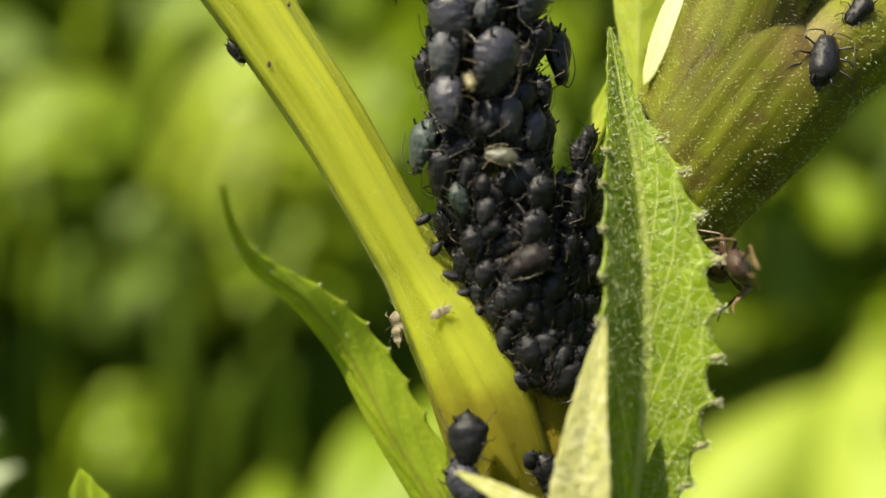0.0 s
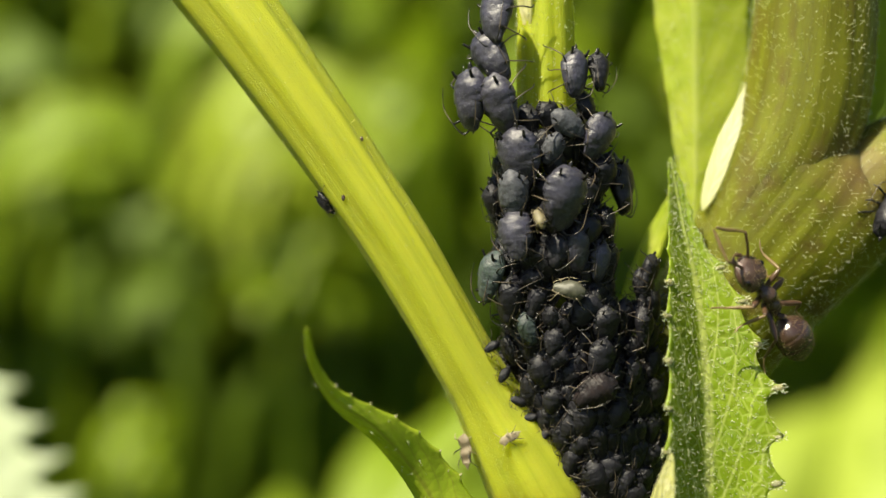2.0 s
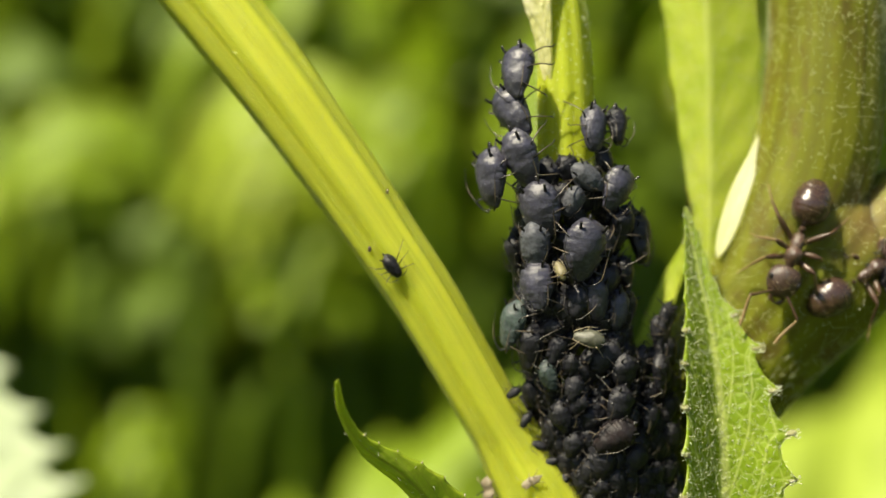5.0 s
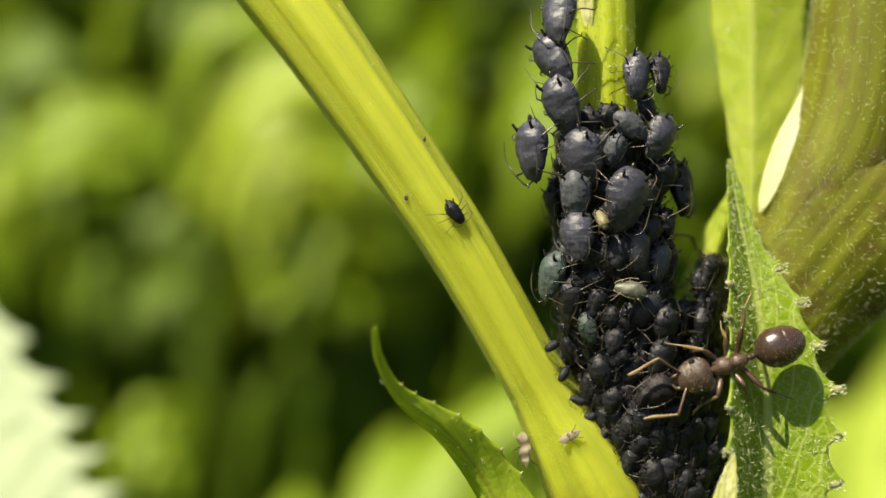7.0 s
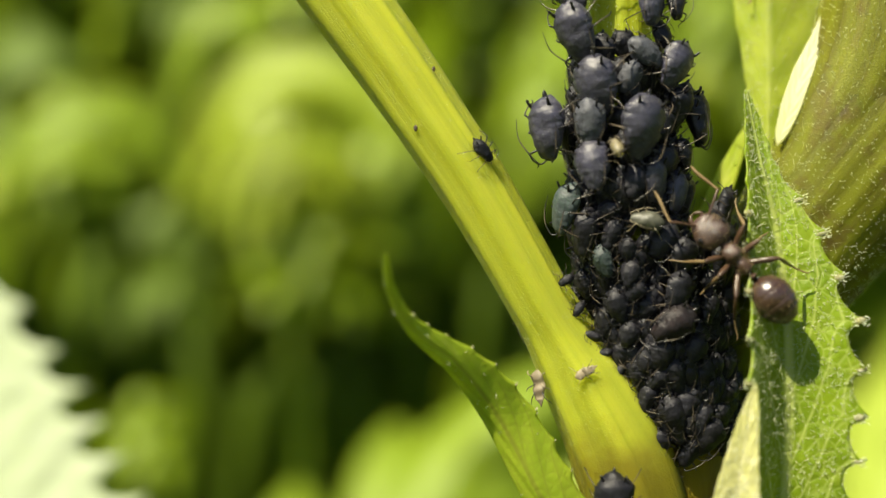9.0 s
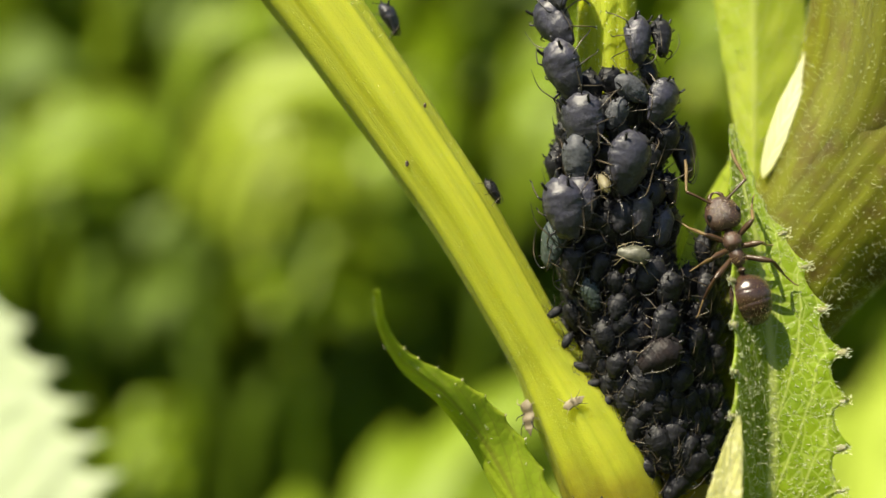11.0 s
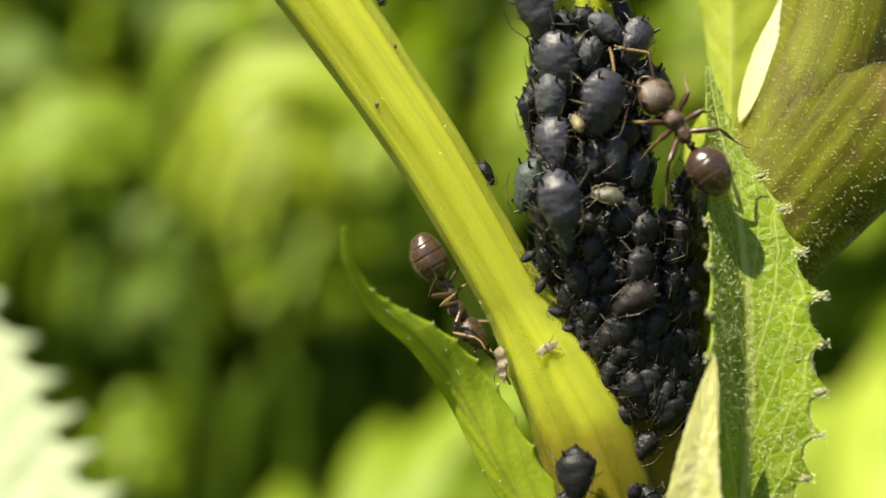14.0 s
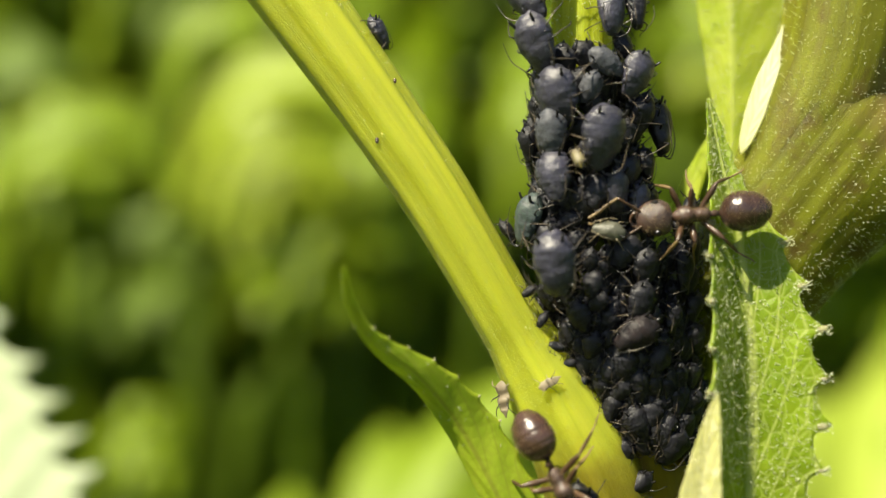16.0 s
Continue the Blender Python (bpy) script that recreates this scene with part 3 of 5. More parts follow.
def leaf_litter(name, label, category, count, seed, place, size, upright, material):
    """Uncounted leaves strewn by the rule place(rng), as one mass."""
    rng = random.Random(seed)
    pts, faces = [], []
    for _ in range(count):
        c, s = place(rng), rng.uniform(*size)
        e = Euler((rng.uniform(-1.3, 0.3) + upright, rng.uniform(-0.7, 0.7), rng.uniform(-3.1, 3.1))).to_matrix()
        k = len(pts)
        for u, v, b in ((0, -1, 0), (0.42, -0.35, 0.12), (0.36, 0.35, 0.1), (0, 1, 0), (-0.36, 0.35, 0.1), (-0.42, -0.35, 0.12), (0, 0, -0.04)):
            pts.append((c + e @ Vector((u * s, b * s, v * s))) * U)
        faces += [(k + p, k + (p + 1) % 6, k + 6) for p in range(6)]
    me = bpy.data.meshes.new(name)
    me.from_pydata(pts, [], faces)
    me.materials.append(material)
    tagged(new(name, me), label, category, kind="stuff")


def undergrowth_spot(rng):
    a, q = rng.uniform(-math.pi, math.pi), 60 + rng.random() ** 0.8 * 5200 * rng.uniform(0.5, 1)
    x, y = math.sin(a) * q, math.cos(a) * q
    return Vector((x, y, -475 + rng.random() ** 2 * (80 + 90 * noise.noise(Vector((x, y, 0)) * 0.003))))


def shrub_spot(rng):
    while True:
        a, q = rng.gauss(0, 0.8), 950 + rng.random() ** 1.5 * 4200
        x, y = math.sin(a) * q, math.cos(a) * q
        mass = noise.noise(Vector((x, y, 0)) * 0.0016)
        if rng.random() < 0.45 + mass * 1.2:
            break
    top = 120 + 420 * mass + 170 * noise.noise(Vector((x, y, 9)) * 0.006)
    return Vector((x, y, -480 + (top + 480) * math.sqrt(rng.random())))


leaf_litter("undergrowth", "low green leaves and weeds over the soil", "undergrowth", 30000, 5, undergrowth_spot, (12, 46), 0.6, FAR_DARK)
leaf_litter("shrubs", "tall uneven green shrubs far behind, out of focus", "foliage", 18000, 6, shrub_spot, (30, 75), 0.0, FAR_DARK)


def thicket():
    """Loose leafy plants between the near blurred leaves and the hedge."""
    rng = random.Random(21)
    gaps = ((-11.5, 2.0, 2.6, 1.5), (-14.5, -4.2, 2.2, 1.6), (-3.5, -2.8, 4.5, 2.0), (15.5, 2.6, 2.5, 2.0), (-12.6, 7.8, 1.8, 1.1), (10.0, 2.4, 3.0, 2.4), (1.0, 8.4, 2.6, 2.2))
    for k in range(7):
        p = thing("background_plant", "leafy mid-green plant far behind, blurred", "plant", "plants behind")
        cx = -20 + 7 * k
        far_stem(p, cx, 6, 470, 14, 0.5, rng.uniform(-6, 6), FAR_MID)
        for i in range(13):
            x, z = cx + rng.uniform(-5, 5), rng.uniform(-11, 15)
            if (z < -3 and x < 1) or any(((x - gx) / w) ** 2 + ((z - gz) / h) ** 2 < 1 for gx, gz, w, h in gaps):
                continue
            far_droop(p, x, z, rng.uniform(410, 500), rng.uniform(6, 9), rng.uniform(5, 8), rng.uniform(-40, 40), rng.choice((FAR_MID, FAR_MID, FAR_DARK)))


thicket()

# ---- the plant ----
plant = thing("flowering_plant", "green herb with yellow-green stems and toothed hairy leaves", "plant")
STEM_PATH = smooth([(0.5, 10, 46, 1.0), (4.6, 4.6, 25, 1.0), (6.3, 2.7, 17, 1.05), (6.9, 2.2, 12.5, 1.1), (7.0, 2.2, 4, 1.3), (7.9, 2.8, -1.5, 1.75), (8.8, 3.9, -6, 2.6),
                    (9.1, 4.6, -9.5, 3.2), (9.2, 4.8, -14, 3.2), (9.2, 5, -40, 3.3), (9.5, 10, -200, 3.8), (10, 15, -470, 4.5)], 10)
BRANCH_PATH = smooth([(-31, 5, 43, 1.9), (-15.6, 2.6, 24.7, 1.8), (-8.05, 2.0, 15.25, 1.65), (-5.38, 1.8, 11.87, 1.6), (-3.13, 1.7, 8.8, 1.5), (-0.9, 1.65, 5.6, 1.4), (1.4, 1.6, 2.1, 1.31),
                      (3.65, 1.7, -1.85, 1.25), (4.4, 1.8, -3.1, 1.31), (5.05, 1.9, -4.2, 1.5), (5.75, 2.0, -5.35, 1.75), (7.2, 2.3, -8.2, 2.1), (8.6, 3.0, -12.5, 2.1)], 12)
RIGHT_PATH = smooth([(10.6, 6.4, -9, 2.5), (12.6, 5.5, -3, 2.5), (14.6, 4.9, 1, 2.4), (16.3, 4.3, 4.5, 2.55), (17.8, 3.9, 8.4, 2.6), (18.3, 3.7, 13, 2.45), (18.3, 3.7, 17, 2.4), (18.6, 3.8, 30, 2.2), (19.1, 4, 60, 2.0)], 10)
FORK_PATH = smooth([(14.6, 4.6, -2.4, 1.2), (16.3, 4.4, 0.2, 1.7), (18.3, 4.0, 2.6, 2.2), (20.8, 3.9, 5.3, 2.25), (23.7, 4.2, 6.9, 2.0), (28.4, 4.6, 9.3, 1.7), (42, 6, 15.6, 1.5), (62, 9, 26, 1.3)], 10)



def along(path, f):
    i = min(max(f, 0.0), 0.9999) * (len(path) - 1)
    k = int(i)
    return path[k] + (path[k + 1] - path[k]) * (i - k)


def crotch():
    """Rings of the swollen fork, where branch and twig run together into one flesh with a shallow furrow."""
    low = RIGHT_PATH[(RIGHT_PATH[:, 2] > -3.5) & (RIGHT_PATH[:, 2] < 7.6)]
    twig = FORK_PATH[FORK_PATH[:, 0] < 21.6]
    rows, side = [], Vector((1, 0, 0))
    for i in range(60):
        f = i / 59
        pa, pb = along(low, f), along(twig, f)
        a, b = Vector(pa[:3]), Vector(pb[:3])
        g = min(1.0, f + 0.04)
        t = (Vector(along(low, g)[:3]) + Vector(along(twig, g)[:3]) - Vector(along(low, g - 0.06)[:3]) - Vector(along(twig, g - 0.06)[:3])).normalized()
        d = b - a
        d -= t * d.dot(t)
        if d.length > 0.8:
            side = d.normalized()
        side = (side - t * side.dot(t)).normalized()
        up, c, half = t.cross(side), (a + b) / 2, d.length / 2
        shrink = 1 - 0.35 * max(0.0, (f - 0.8) / 0.2) ** 2
        row = []
        for j in range(72):
            an = 2 * math.pi * j / 72
            lo, hi = 0.0, 9.0
            for _ in range(18):
                r = (lo + hi) / 2
                x, y = r * math.cos(an), r * math.sin(an)
                da, db = math.hypot(x + half, y) - pa[3], math.hypot(x - half, y) - pb[3]
                h = max(2.6 - abs(da - db), 0.0) / 2.6
                if min(da, db) - h * h * 0.65 < 0.03:
                    lo = r
                else:
                    hi = r
            r = lo * shrink * (1 + 0.012 * math.cos(17 * an) + 0.03 * noise.noise(c * 0.4 + Vector((math.cos(an), math.sin(an), 0)) * 1.6))
            row.append(c + (side * math.cos(an) + up * math.sin(an)) * r)
        rows.append(row)
    return rows


def stems():
    for name, path, mat, ridges, depth, label in (
            ("main_stem", np.array([p for p in STEM_PATH if p[2] > -2.6]), STALK, 9, 0.035, "upright green stem under the aphids"),
            ("stem_base", np.array([p for p in STEM_PATH if p[2] < -1.0]), SHADED_BASE, 7, 0.012, "thick brownish olive stem base, darkened in colour for shade"),
            ("side_branch", BRANCH_PATH, STEM, 8, 0.045, "smooth yellow-green branch with fine ribs"),
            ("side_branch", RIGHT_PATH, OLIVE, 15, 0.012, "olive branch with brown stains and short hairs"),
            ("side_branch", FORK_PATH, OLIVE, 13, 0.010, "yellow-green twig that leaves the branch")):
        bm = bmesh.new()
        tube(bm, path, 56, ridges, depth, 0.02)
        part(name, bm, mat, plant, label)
    rows = crotch()
    bm = bmesh.new()
    rings(bm, rows)
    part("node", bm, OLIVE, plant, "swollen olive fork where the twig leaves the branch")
    rng, spots = random.Random(40), []
    for _ in range(3600):
        i, j = rng.randrange(4, 54), rng.randrange(72)
        mid = sum(rows[i], Vector()) / 72
        p = rows[i][j].lerp(rows[i + 1][(j + 1) % 72], rng.random())
        spots.append((p, (p - mid).normalized()))
    tagged(part("stem_hairs", fuzz(spots, 0.12, 0.010, 41), HAIR, plant, "short pale hairs"), kind="stuff")
    for path, count, lo, hi, seed, thick in ((BRANCH_PATH, 5200, -7, 17, 1, 0.006), (RIGHT_PATH, 6500, -4, 17, 2, 0.011), (FORK_PATH, 2600, 1, 9, 3, 0.011), (STEM_PATH, 1600, 4, 17, 4, 0.012)):
        bm = fuzz(tube_spots(path, count, seed, lo, hi), 0.12 if path is BRANCH_PATH else 0.15, thick, seed)
        tagged(part("stem_hairs", bm, STEM if path is BRANCH_PATH else HAIR, plant, "short pale hairs"), kind="stuff")


stems()


def scars():
    rng = random.Random(8)
    for x, z, w in ((-0.38, 6.93, 0.11), (-1.07, 4.61, 0.13)):
        bm = bmesh.new()
        order = np.argsort(BRANCH_PATH[:, 2])
        cx, cy, rad = (np.interp(z, BRANCH_PATH[order, 2], BRANCH_PATH[order, k]) for k in (0, 1, 3))
        off = (x - cx) * 0.85
        y = cy - math.sqrt(max(0.05, (rad * 1.01) ** 2 - off * off))
        ball(bm, (x, y, z), (w * 0.6, 0.03, w), 8)
        part("scar", bm, ANT, plant, "tiny brown scar")


scars()


def leaf_with_hairs(name, label, material, spine, left, right, facing, fold, teeth, tooth, hairs, seed, low=0.3, tips=0.12, curl=0.0, thick=0.14, left_teeth=1.0, rib=0.0):
    bm, grid = blade(spine, left, right, facing, fold, teeth, tooth, thick, curl, 0.04, 260, 29, left_teeth, rib)
    ob = part(name, bm, material, plant, label)
    if hairs:
        tagged(part("leaf_hairs", fuzz(grid_spots(grid, hairs, seed, low), 0.17, 0.014, seed, 0.9, 0.34), HAIR, ob, "short white hairs"), kind="stuff")
    if tips and teeth:
        size, tufts = tips, []
        n = len(grid)
        for side, off in ((0, 0.37), (-1, 0.0))[left_teeth < 0.5:]:
            for k in range(teeth + 1):
                s = (k + 0.3 - off) / teeth
                if low < s < 0.76:
                    row, nrm = grid[int(s * (n - 1))]
                    out = (row[side] - row[14]).normalized()
                    ahead = (grid[min(n - 1, int(s * (n - 1)) + 3)][0][14] - grid[int(s * (n - 1))][0][14]).normalized()
                    p = row[side]
                    rr = random.Random(seed * 50 + k + side)
                    bm = bmesh.new()
                    r = size * rr.uniform(0.75, 1.25)
                    tube(bm, [(*(p - out * 0.32), r * 0.8), (*(p - out * 0.2), r * 1.35), (*(p - out * 0.08 + ahead * 0.02), r * 1.3), (*(p + out * 0.02 + ahead * 0.04), r * 1.0), (*(p + out * 0.07 + ahead * 0.06), r * 0.6), (*(p + out * 0.09 + ahead * 0.07), 0.015)], 10, 0, 0, 0.6)
                    part("leaf_tooth", bm, TOOTH, ob, "pale blunt tooth")
                    tufts += [(p + out * rr.uniform(-0.45, 0.2) + nrm * rr.uniform(-0.05, 0.1) + ahead * rr.uniform(-0.2, 0.2), out + nrm) for _ in range(44)]
        if tips > 0.05:
            tagged(part("tooth_fuzz", fuzz(tufts, 0.075, 0.02, seed + 70, 0.5, 0.25), HAIR, ob, "white fuzz on the teeth"), kind="stuff")
    return ob


def leaves():
    leaf_with_hairs("leaf", "narrow toothed green leaf with white hairs", BLADE,
                    [(10.2, 2.4, -21), (11.9, 0.9, -16.5), (12.5, 0.0, -12), (12.85, -0.2, -8), (13.0, 0.2, -3.6), (12.8, 1.1, 0.8), (12.3, 1.8, 4.0), (11.95, 2.2, 6.3)],
                    [0.5, 1.2, 2.0, 2.6, 2.88, 2.82, 2.6, 2.15, 1.33, 0.6, 0.05], [0.5, 0.85, 1.26, 1.7, 2.25, 2.58, 2.45, 1.65, 0.6, 0.34, 0.05],
                    (0.05, -1, 0.15), (43, 16), 19, 0.28, 5200, 11, 0.3, 0.085, left_teeth=0.5, rib=0.12)
    leaf_with_hairs("leaf", "slender folded green leaf with a toothed margin", FOLD,
                    [(7.6, 1.6, -17.5), (5.9, -0.1, -13.2), (3.63, -0.5, -9.28), (2.06, -0.7, -6.31), (0.53, -1.7, -4.22), (-1.12, -2.7, -2.78), (-1.85, -3.5, -1.4), (-2.0, -4.2, -0.16)],
                    [0.5, 0.7, 0.72, 0.7, 0.62, 0.46, 0.26, 0.18, 0.03], [0.5, 1.25, 1.45, 1.38, 1.05, 0.55, 0.25, 0.14, 0.03],
                    (-0.45, -0.85, 0.2), (-12, -30), 18, 0.14, 160, 12, 0.25, 0.035, left_teeth=0.0, rib=-0.05)
    leaf_with_hairs("leaf", "upright pale yellow-green leaf folded along its rib", UPRIGHT,
                    [(13.3, 4.0, 2.5), (13.35, 4.1, 5.5), (13.4, 4.3, 9.5), (13.3, 4.6, 15.75), (12.8, 5.4, 24), (12.2, 8, 36)],
                    [0.4, 0.6, 0.85, 1.25, 1.75, 2.1, 2.0, 1.2, 0.1], [0.1, 1.1, 2.0, 2.4, 2.6, 2.6, 2.2, 1.2, 0.1],
                    (-0.15, -1, 0.15), -24, 10, 0.06, 2600, 13, 0.05, 0)
    leaf_with_hairs("bract", "small pointed pale bract with fuzzy margin", BRACT,
                    [(10, -0.4, -19), (10.25, -1.8, -14), (10.35, -2.4, -10.6), (10.65, -2.6, -7.6), (11.1, -2.7, -4.8)],
                    [0.8, 1.2, 1.3, 1.2, 0.95, 0.7, 0.4, 0.04], [0.8, 1.2, 1.3, 1.25, 1.0, 0.7, 0.4, 0.04],
                    (-0.35, -1, 0.25), 14, 16, 0.05, 2600, 14, 0.25, 0)
    leaf_with_hairs("bract", "small curved yellow bract with fuzzy edge", BRACT,
                    [(11.5, -1.2, -14.2), (9.6, -2.3, -12.4), (8.0, -2.7, -11.2), (5.9, -2.5, -10.15)],
                    [0.7, 0.75, 0.7, 0.5, 0.3, 0.03], [0.7, 0.75, 0.7, 0.5, 0.3, 0.03],
                    (-0.3, -0.6, 0.7), 10, 14, 0.06, 500, 15, 0.2, 0)
    leaf_with_hairs("leaf", "small dark green toothed leaf tip", FOLD,
                    [(6, 2, -34), (-2, -0.5, -22), (-6.3, -1.3, -14), (-7.6, -1.5, -10.2)],
                    [0.6, 1.6, 2.0, 1.6, 1.1, 0.04], [0.6, 1.6, 2.0, 1.6, 1.1, 0.04],
                    (0.1, -1, 0.3), 22, 12, 0.2, 200, 16, 0.5)
    leaf_with_hairs("leaf", "slim light green leaf behind the aphid stem", UPRIGHT,
                    [(10.0, 5.0, -3), (10.8, 5.2, 0), (11.7, 5.0, 2.6), (12.7, 4.6, 5.2)],
                    [0.3, 0.5, 0.55, 0.45, 0.05], [0.3, 0.5, 0.55, 0.45, 0.05], (-0.6, -0.8, 0.3), 8, 8, 0.06, 0, 17, 0.2, 0)
    leaf_with_hairs("leaf", "small pale fuzzy leaf hugging the stem top", BRACT,
                    [(6.2, 1.4, 11.5), (6.0, 1.2, 14), (5.6, 1.0, 16.5), (4.9, 0.6, 20), (3.9, 0.6, 26)],
                    [0.2, 0.45, 0.8, 1.0, 1.0, 0.7, 0.05], [0.15, 0.3, 0.5, 0.7, 0.7, 0.5, 0.05], (-0.6, -0.8, 0.1), 12, 14, 0.06, 900, 18, 0.02, 0)
    leaf_with_hairs("leaf", "bright green leaf behind the forked twig", FOLD,
                    [(19.0, 5.5, 5), (20.5, 6, 9), (22, 7, 14), (24, 9, 22)],
                    [0.4, 1.3, 1.7, 1.2, 0.05], [0.4, 1.3, 1.7, 1.2, 0.05], (-0.3, -1, 0.2), 15, 10, 0.08, 0, 19, 0.2, 0)

    # Added strip: its whitish colour stands in for the leaf's sunlit half.
    leaf_with_hairs("stipule", "whitish strip for the sunlit half of the leaf beside the branch", SUNLIT_STRIP,
                    [(13.5, 3.2, 4.18), (13.88, 3.2, 5.19), (14.57, 3.3, 7.1), (15.29, 3.5, 8.8), (15.9, 3.8, 10.63)],
                    [0.03, 0.28, 0.42, 0.42, 0.3, 0.16, 0.03], [0.03, 0.25, 0.4, 0.4, 0.3, 0.15, 0.03], (-0.5, -0.85, 0.1), 10, 0, 0, 0, 20, 0.2, 0)


leaves()


def pale_neighbour():
    p = thing("neighbour_plant", "pale green plant with a large sharply toothed leaf", "plant")
    bm, _ = blade([(-18.2, 27, -37.6), (-24.0, 32, -28.1), (-28.6, 35.5, -21.4), (-32.2, 38, -14.8), (-34.6, 40.5, -7.5), (-36.3, 43, 1.3)],
                  [0.5, 5, 8, 8.5, 8, 7, 4.5, 0.3], [0.5, 6.2, 8.3, 8.2, 7.9, 7.2, 4.6, 0.3],
                  (-0.3, -0.85, 0.45), -6, 11, 0.40, 0.4, 0, 0.15, 340, 21)
    part("leaf", bm, PALE, p)
    bm = bmesh.new()
    tube(bm, smooth([(-4, 50, -470, 2.5), (-7, 48, -200, 2.2), (-15.0, 27, -60, 1.2), (-19.0, 28.2, -34.6, 0.5)]), 10)
    part("stem", bm, FAR_MID, p)
    return p


NEIGHBOUR = pale_neighbour()


# ---- aphids ----
def aphid_body(bm, slim, crease, seed):
    """A flattened egg with a narrow chest, pinched between its segments, with a soft ridge along the flank."""
    prof = smooth([(-0.98, 0.06, 0.04, 0.04), (-0.95, 0.24, 0.14, 0.10), (-0.82, 0.33, 0.24, 0.14), (-0.66, 0.42, 0.33, 0.18), (-0.45, 0.53, 0.43, 0.22), (-0.18, 0.62, 0.52, 0.27), (0.10, 0.66, 0.57, 0.30),
                   (0.38, 0.66, 0.58, 0.32), (0.62, 0.58, 0.51, 0.30), (0.80, 0.44, 0.38, 0.24), (0.92, 0.28, 0.24, 0.16), (1.0, 0.12, 0.10, 0.07), (1.02, 0.02, 0.02, 0.02)], 5)
    pinch = (-0.68, -0.50, -0.31, -0.11, 0.09, 0.29, 0.48, 0.66, 0.81)
    at, rows = Vector((seed * 7.3, seed * 3.1, 0)), []
    for y, w, high, deep in prof:
        cut = sum(math.exp(-((y - c + 0.03 * noise.noise(Vector((c * 9, seed, 0)))) / 0.032) ** 2) for c in pinch)
        w *= 1 + (slim - 1) * min(1.0, max(0.0, (y + 0.8) * 2))
        row = []
        for j in range(26):
            a = 2 * math.pi * j / 26
            ca, sa = math.cos(a), math.sin(a)
            k = 1 - crease * cut * (0.2 + 1.1 * ca * ca)
            k += 0.035 * math.exp(-((abs(sa) - 0.18) / 0.16) ** 2) * (1 if sa > 0 else 0)
            if sa > 0.3:
                k -= 0.03 * math.exp(-((abs(ca) - 0.55) / 0.13) ** 2) * (0.5 + 0.5 * math.cos((y - 0.19) * 2 * math.pi / 0.2))
            p = Vector((ca * w * k, y, 0.04 + sa * (high if sa > 0 else deep) * k))
            row.append(p * (1 + 0.12 * noise.noise(p * 1.6 + at) + 0.06 * noise.noise(p * 4.2 + at) + 0.02 * noise.noise(p * 10 + at)))
        rows.append(row)
    rings(bm, rows)


def aphid(name, label, skin, legs, group="aphid colony", slim=1.0, spread=1.0, crease=0.022):
    """An aphid 2 mm long, head towards -y, back towards +z."""
    a = thing(name, label, "aphid", group)
    rng = random.Random(int(slim * 100) * 7 + int(spread * 100) + int(crease * 1000))
    bm = bmesh.new()
    aphid_body(bm, slim, crease, rng.uniform(0, 9))
    part("body", bm, skin, a)
    bm = bmesh.new()
    lump(bm, [(-1.04, 0.05, 0.04, -0.02), (-1.0, 0.17, 0.11, -0.02), (-0.88, 0.26, 0.17, 0.0), (-0.74, 0.24, 0.16, 0.0)], 14)
    part("head", bm, skin, a)
    bm = bmesh.new()
    tube(bm, [(0, 0.88, 0.08, 0.09), (0, 1.0, 0.13, 0.085), (0, 1.12, 0.16, 0.06), (0, 1.19, 0.17, 0.02)], 8)
    part("tail", bm, CORNICLE, a)
    for s in (-1, 1):
        bm = bmesh.new()
        tube(bm, [(s * 0.34 * slim, 0.64, 0.34, 0.07), (s * 0.39 * slim, 0.76, 0.46, 0.05), (s * 0.42 * slim, 0.87, 0.52, 0.045), (s * 0.425 * slim, 0.89, 0.53, 0.052)], 8)
        part("cornicle", bm, CORNICLE, a)
        bm = bmesh.new()
        j = rng.uniform(-0.12, 0.12)
        tube(bm, smooth([(s * 0.10, -0.98, 0.02, 0.034), (s * 0.26, -1.12, 0.20, 0.026), (s * 0.58 * spread, -0.80 + j, 0.42, 0.022), (s * (0.74 + j) * spread, -0.25, 0.50, 0.018), (s * (0.78 + j) * spread, 0.25 + j, 0.52, 0.010)], 4), 5)
        part("antenna", bm, legs, a)
        bm = bmesh.new()
        ball(bm, (s * 0.2, -0.9, 0.04), (0.045, 0.055, 0.055), 6)
        part("eye", bm, EYE, a)
        for y0, y1, reach, name2 in ((-0.5, -0.95, 0.9, "front_leg"), (-0.3, 0.0, 1.0, "middle_leg"), (-0.1, 0.95, 1.1, "hind_leg")):
            bm = bmesh.new()
            r = reach * spread * rng.uniform(0.78, 1.0)
            y1 += rng.uniform(-0.15, 0.15)
            knee = 0.30 + rng.uniform(-0.1, 0.1)
            tube(bm, smooth([(s * 0.22, y0, -0.12, 0.036), (s * 0.45 * r, y0 + (y1 - y0) * 0.3, 0.16, 0.040), (s * 0.70 * r, y0 + (y1 - y0) * 0.5, knee, 0.034), (s * 0.78 * r, y0 + (y1 - y0) * 0.6, knee - 0.06, 0.026),
                             (s * 0.98 * r, y0 + (y1 - y0) * 0.85, -0.10, 0.022), (s * 1.08 * r, y1, -0.42, 0.022), (s * 1.16 * r, y1 + 0.10 * (1 if y1 > 0 else -1), -0.46, 0.018)], 4), 6)
            part(name2, bm, legs, a)
    return a


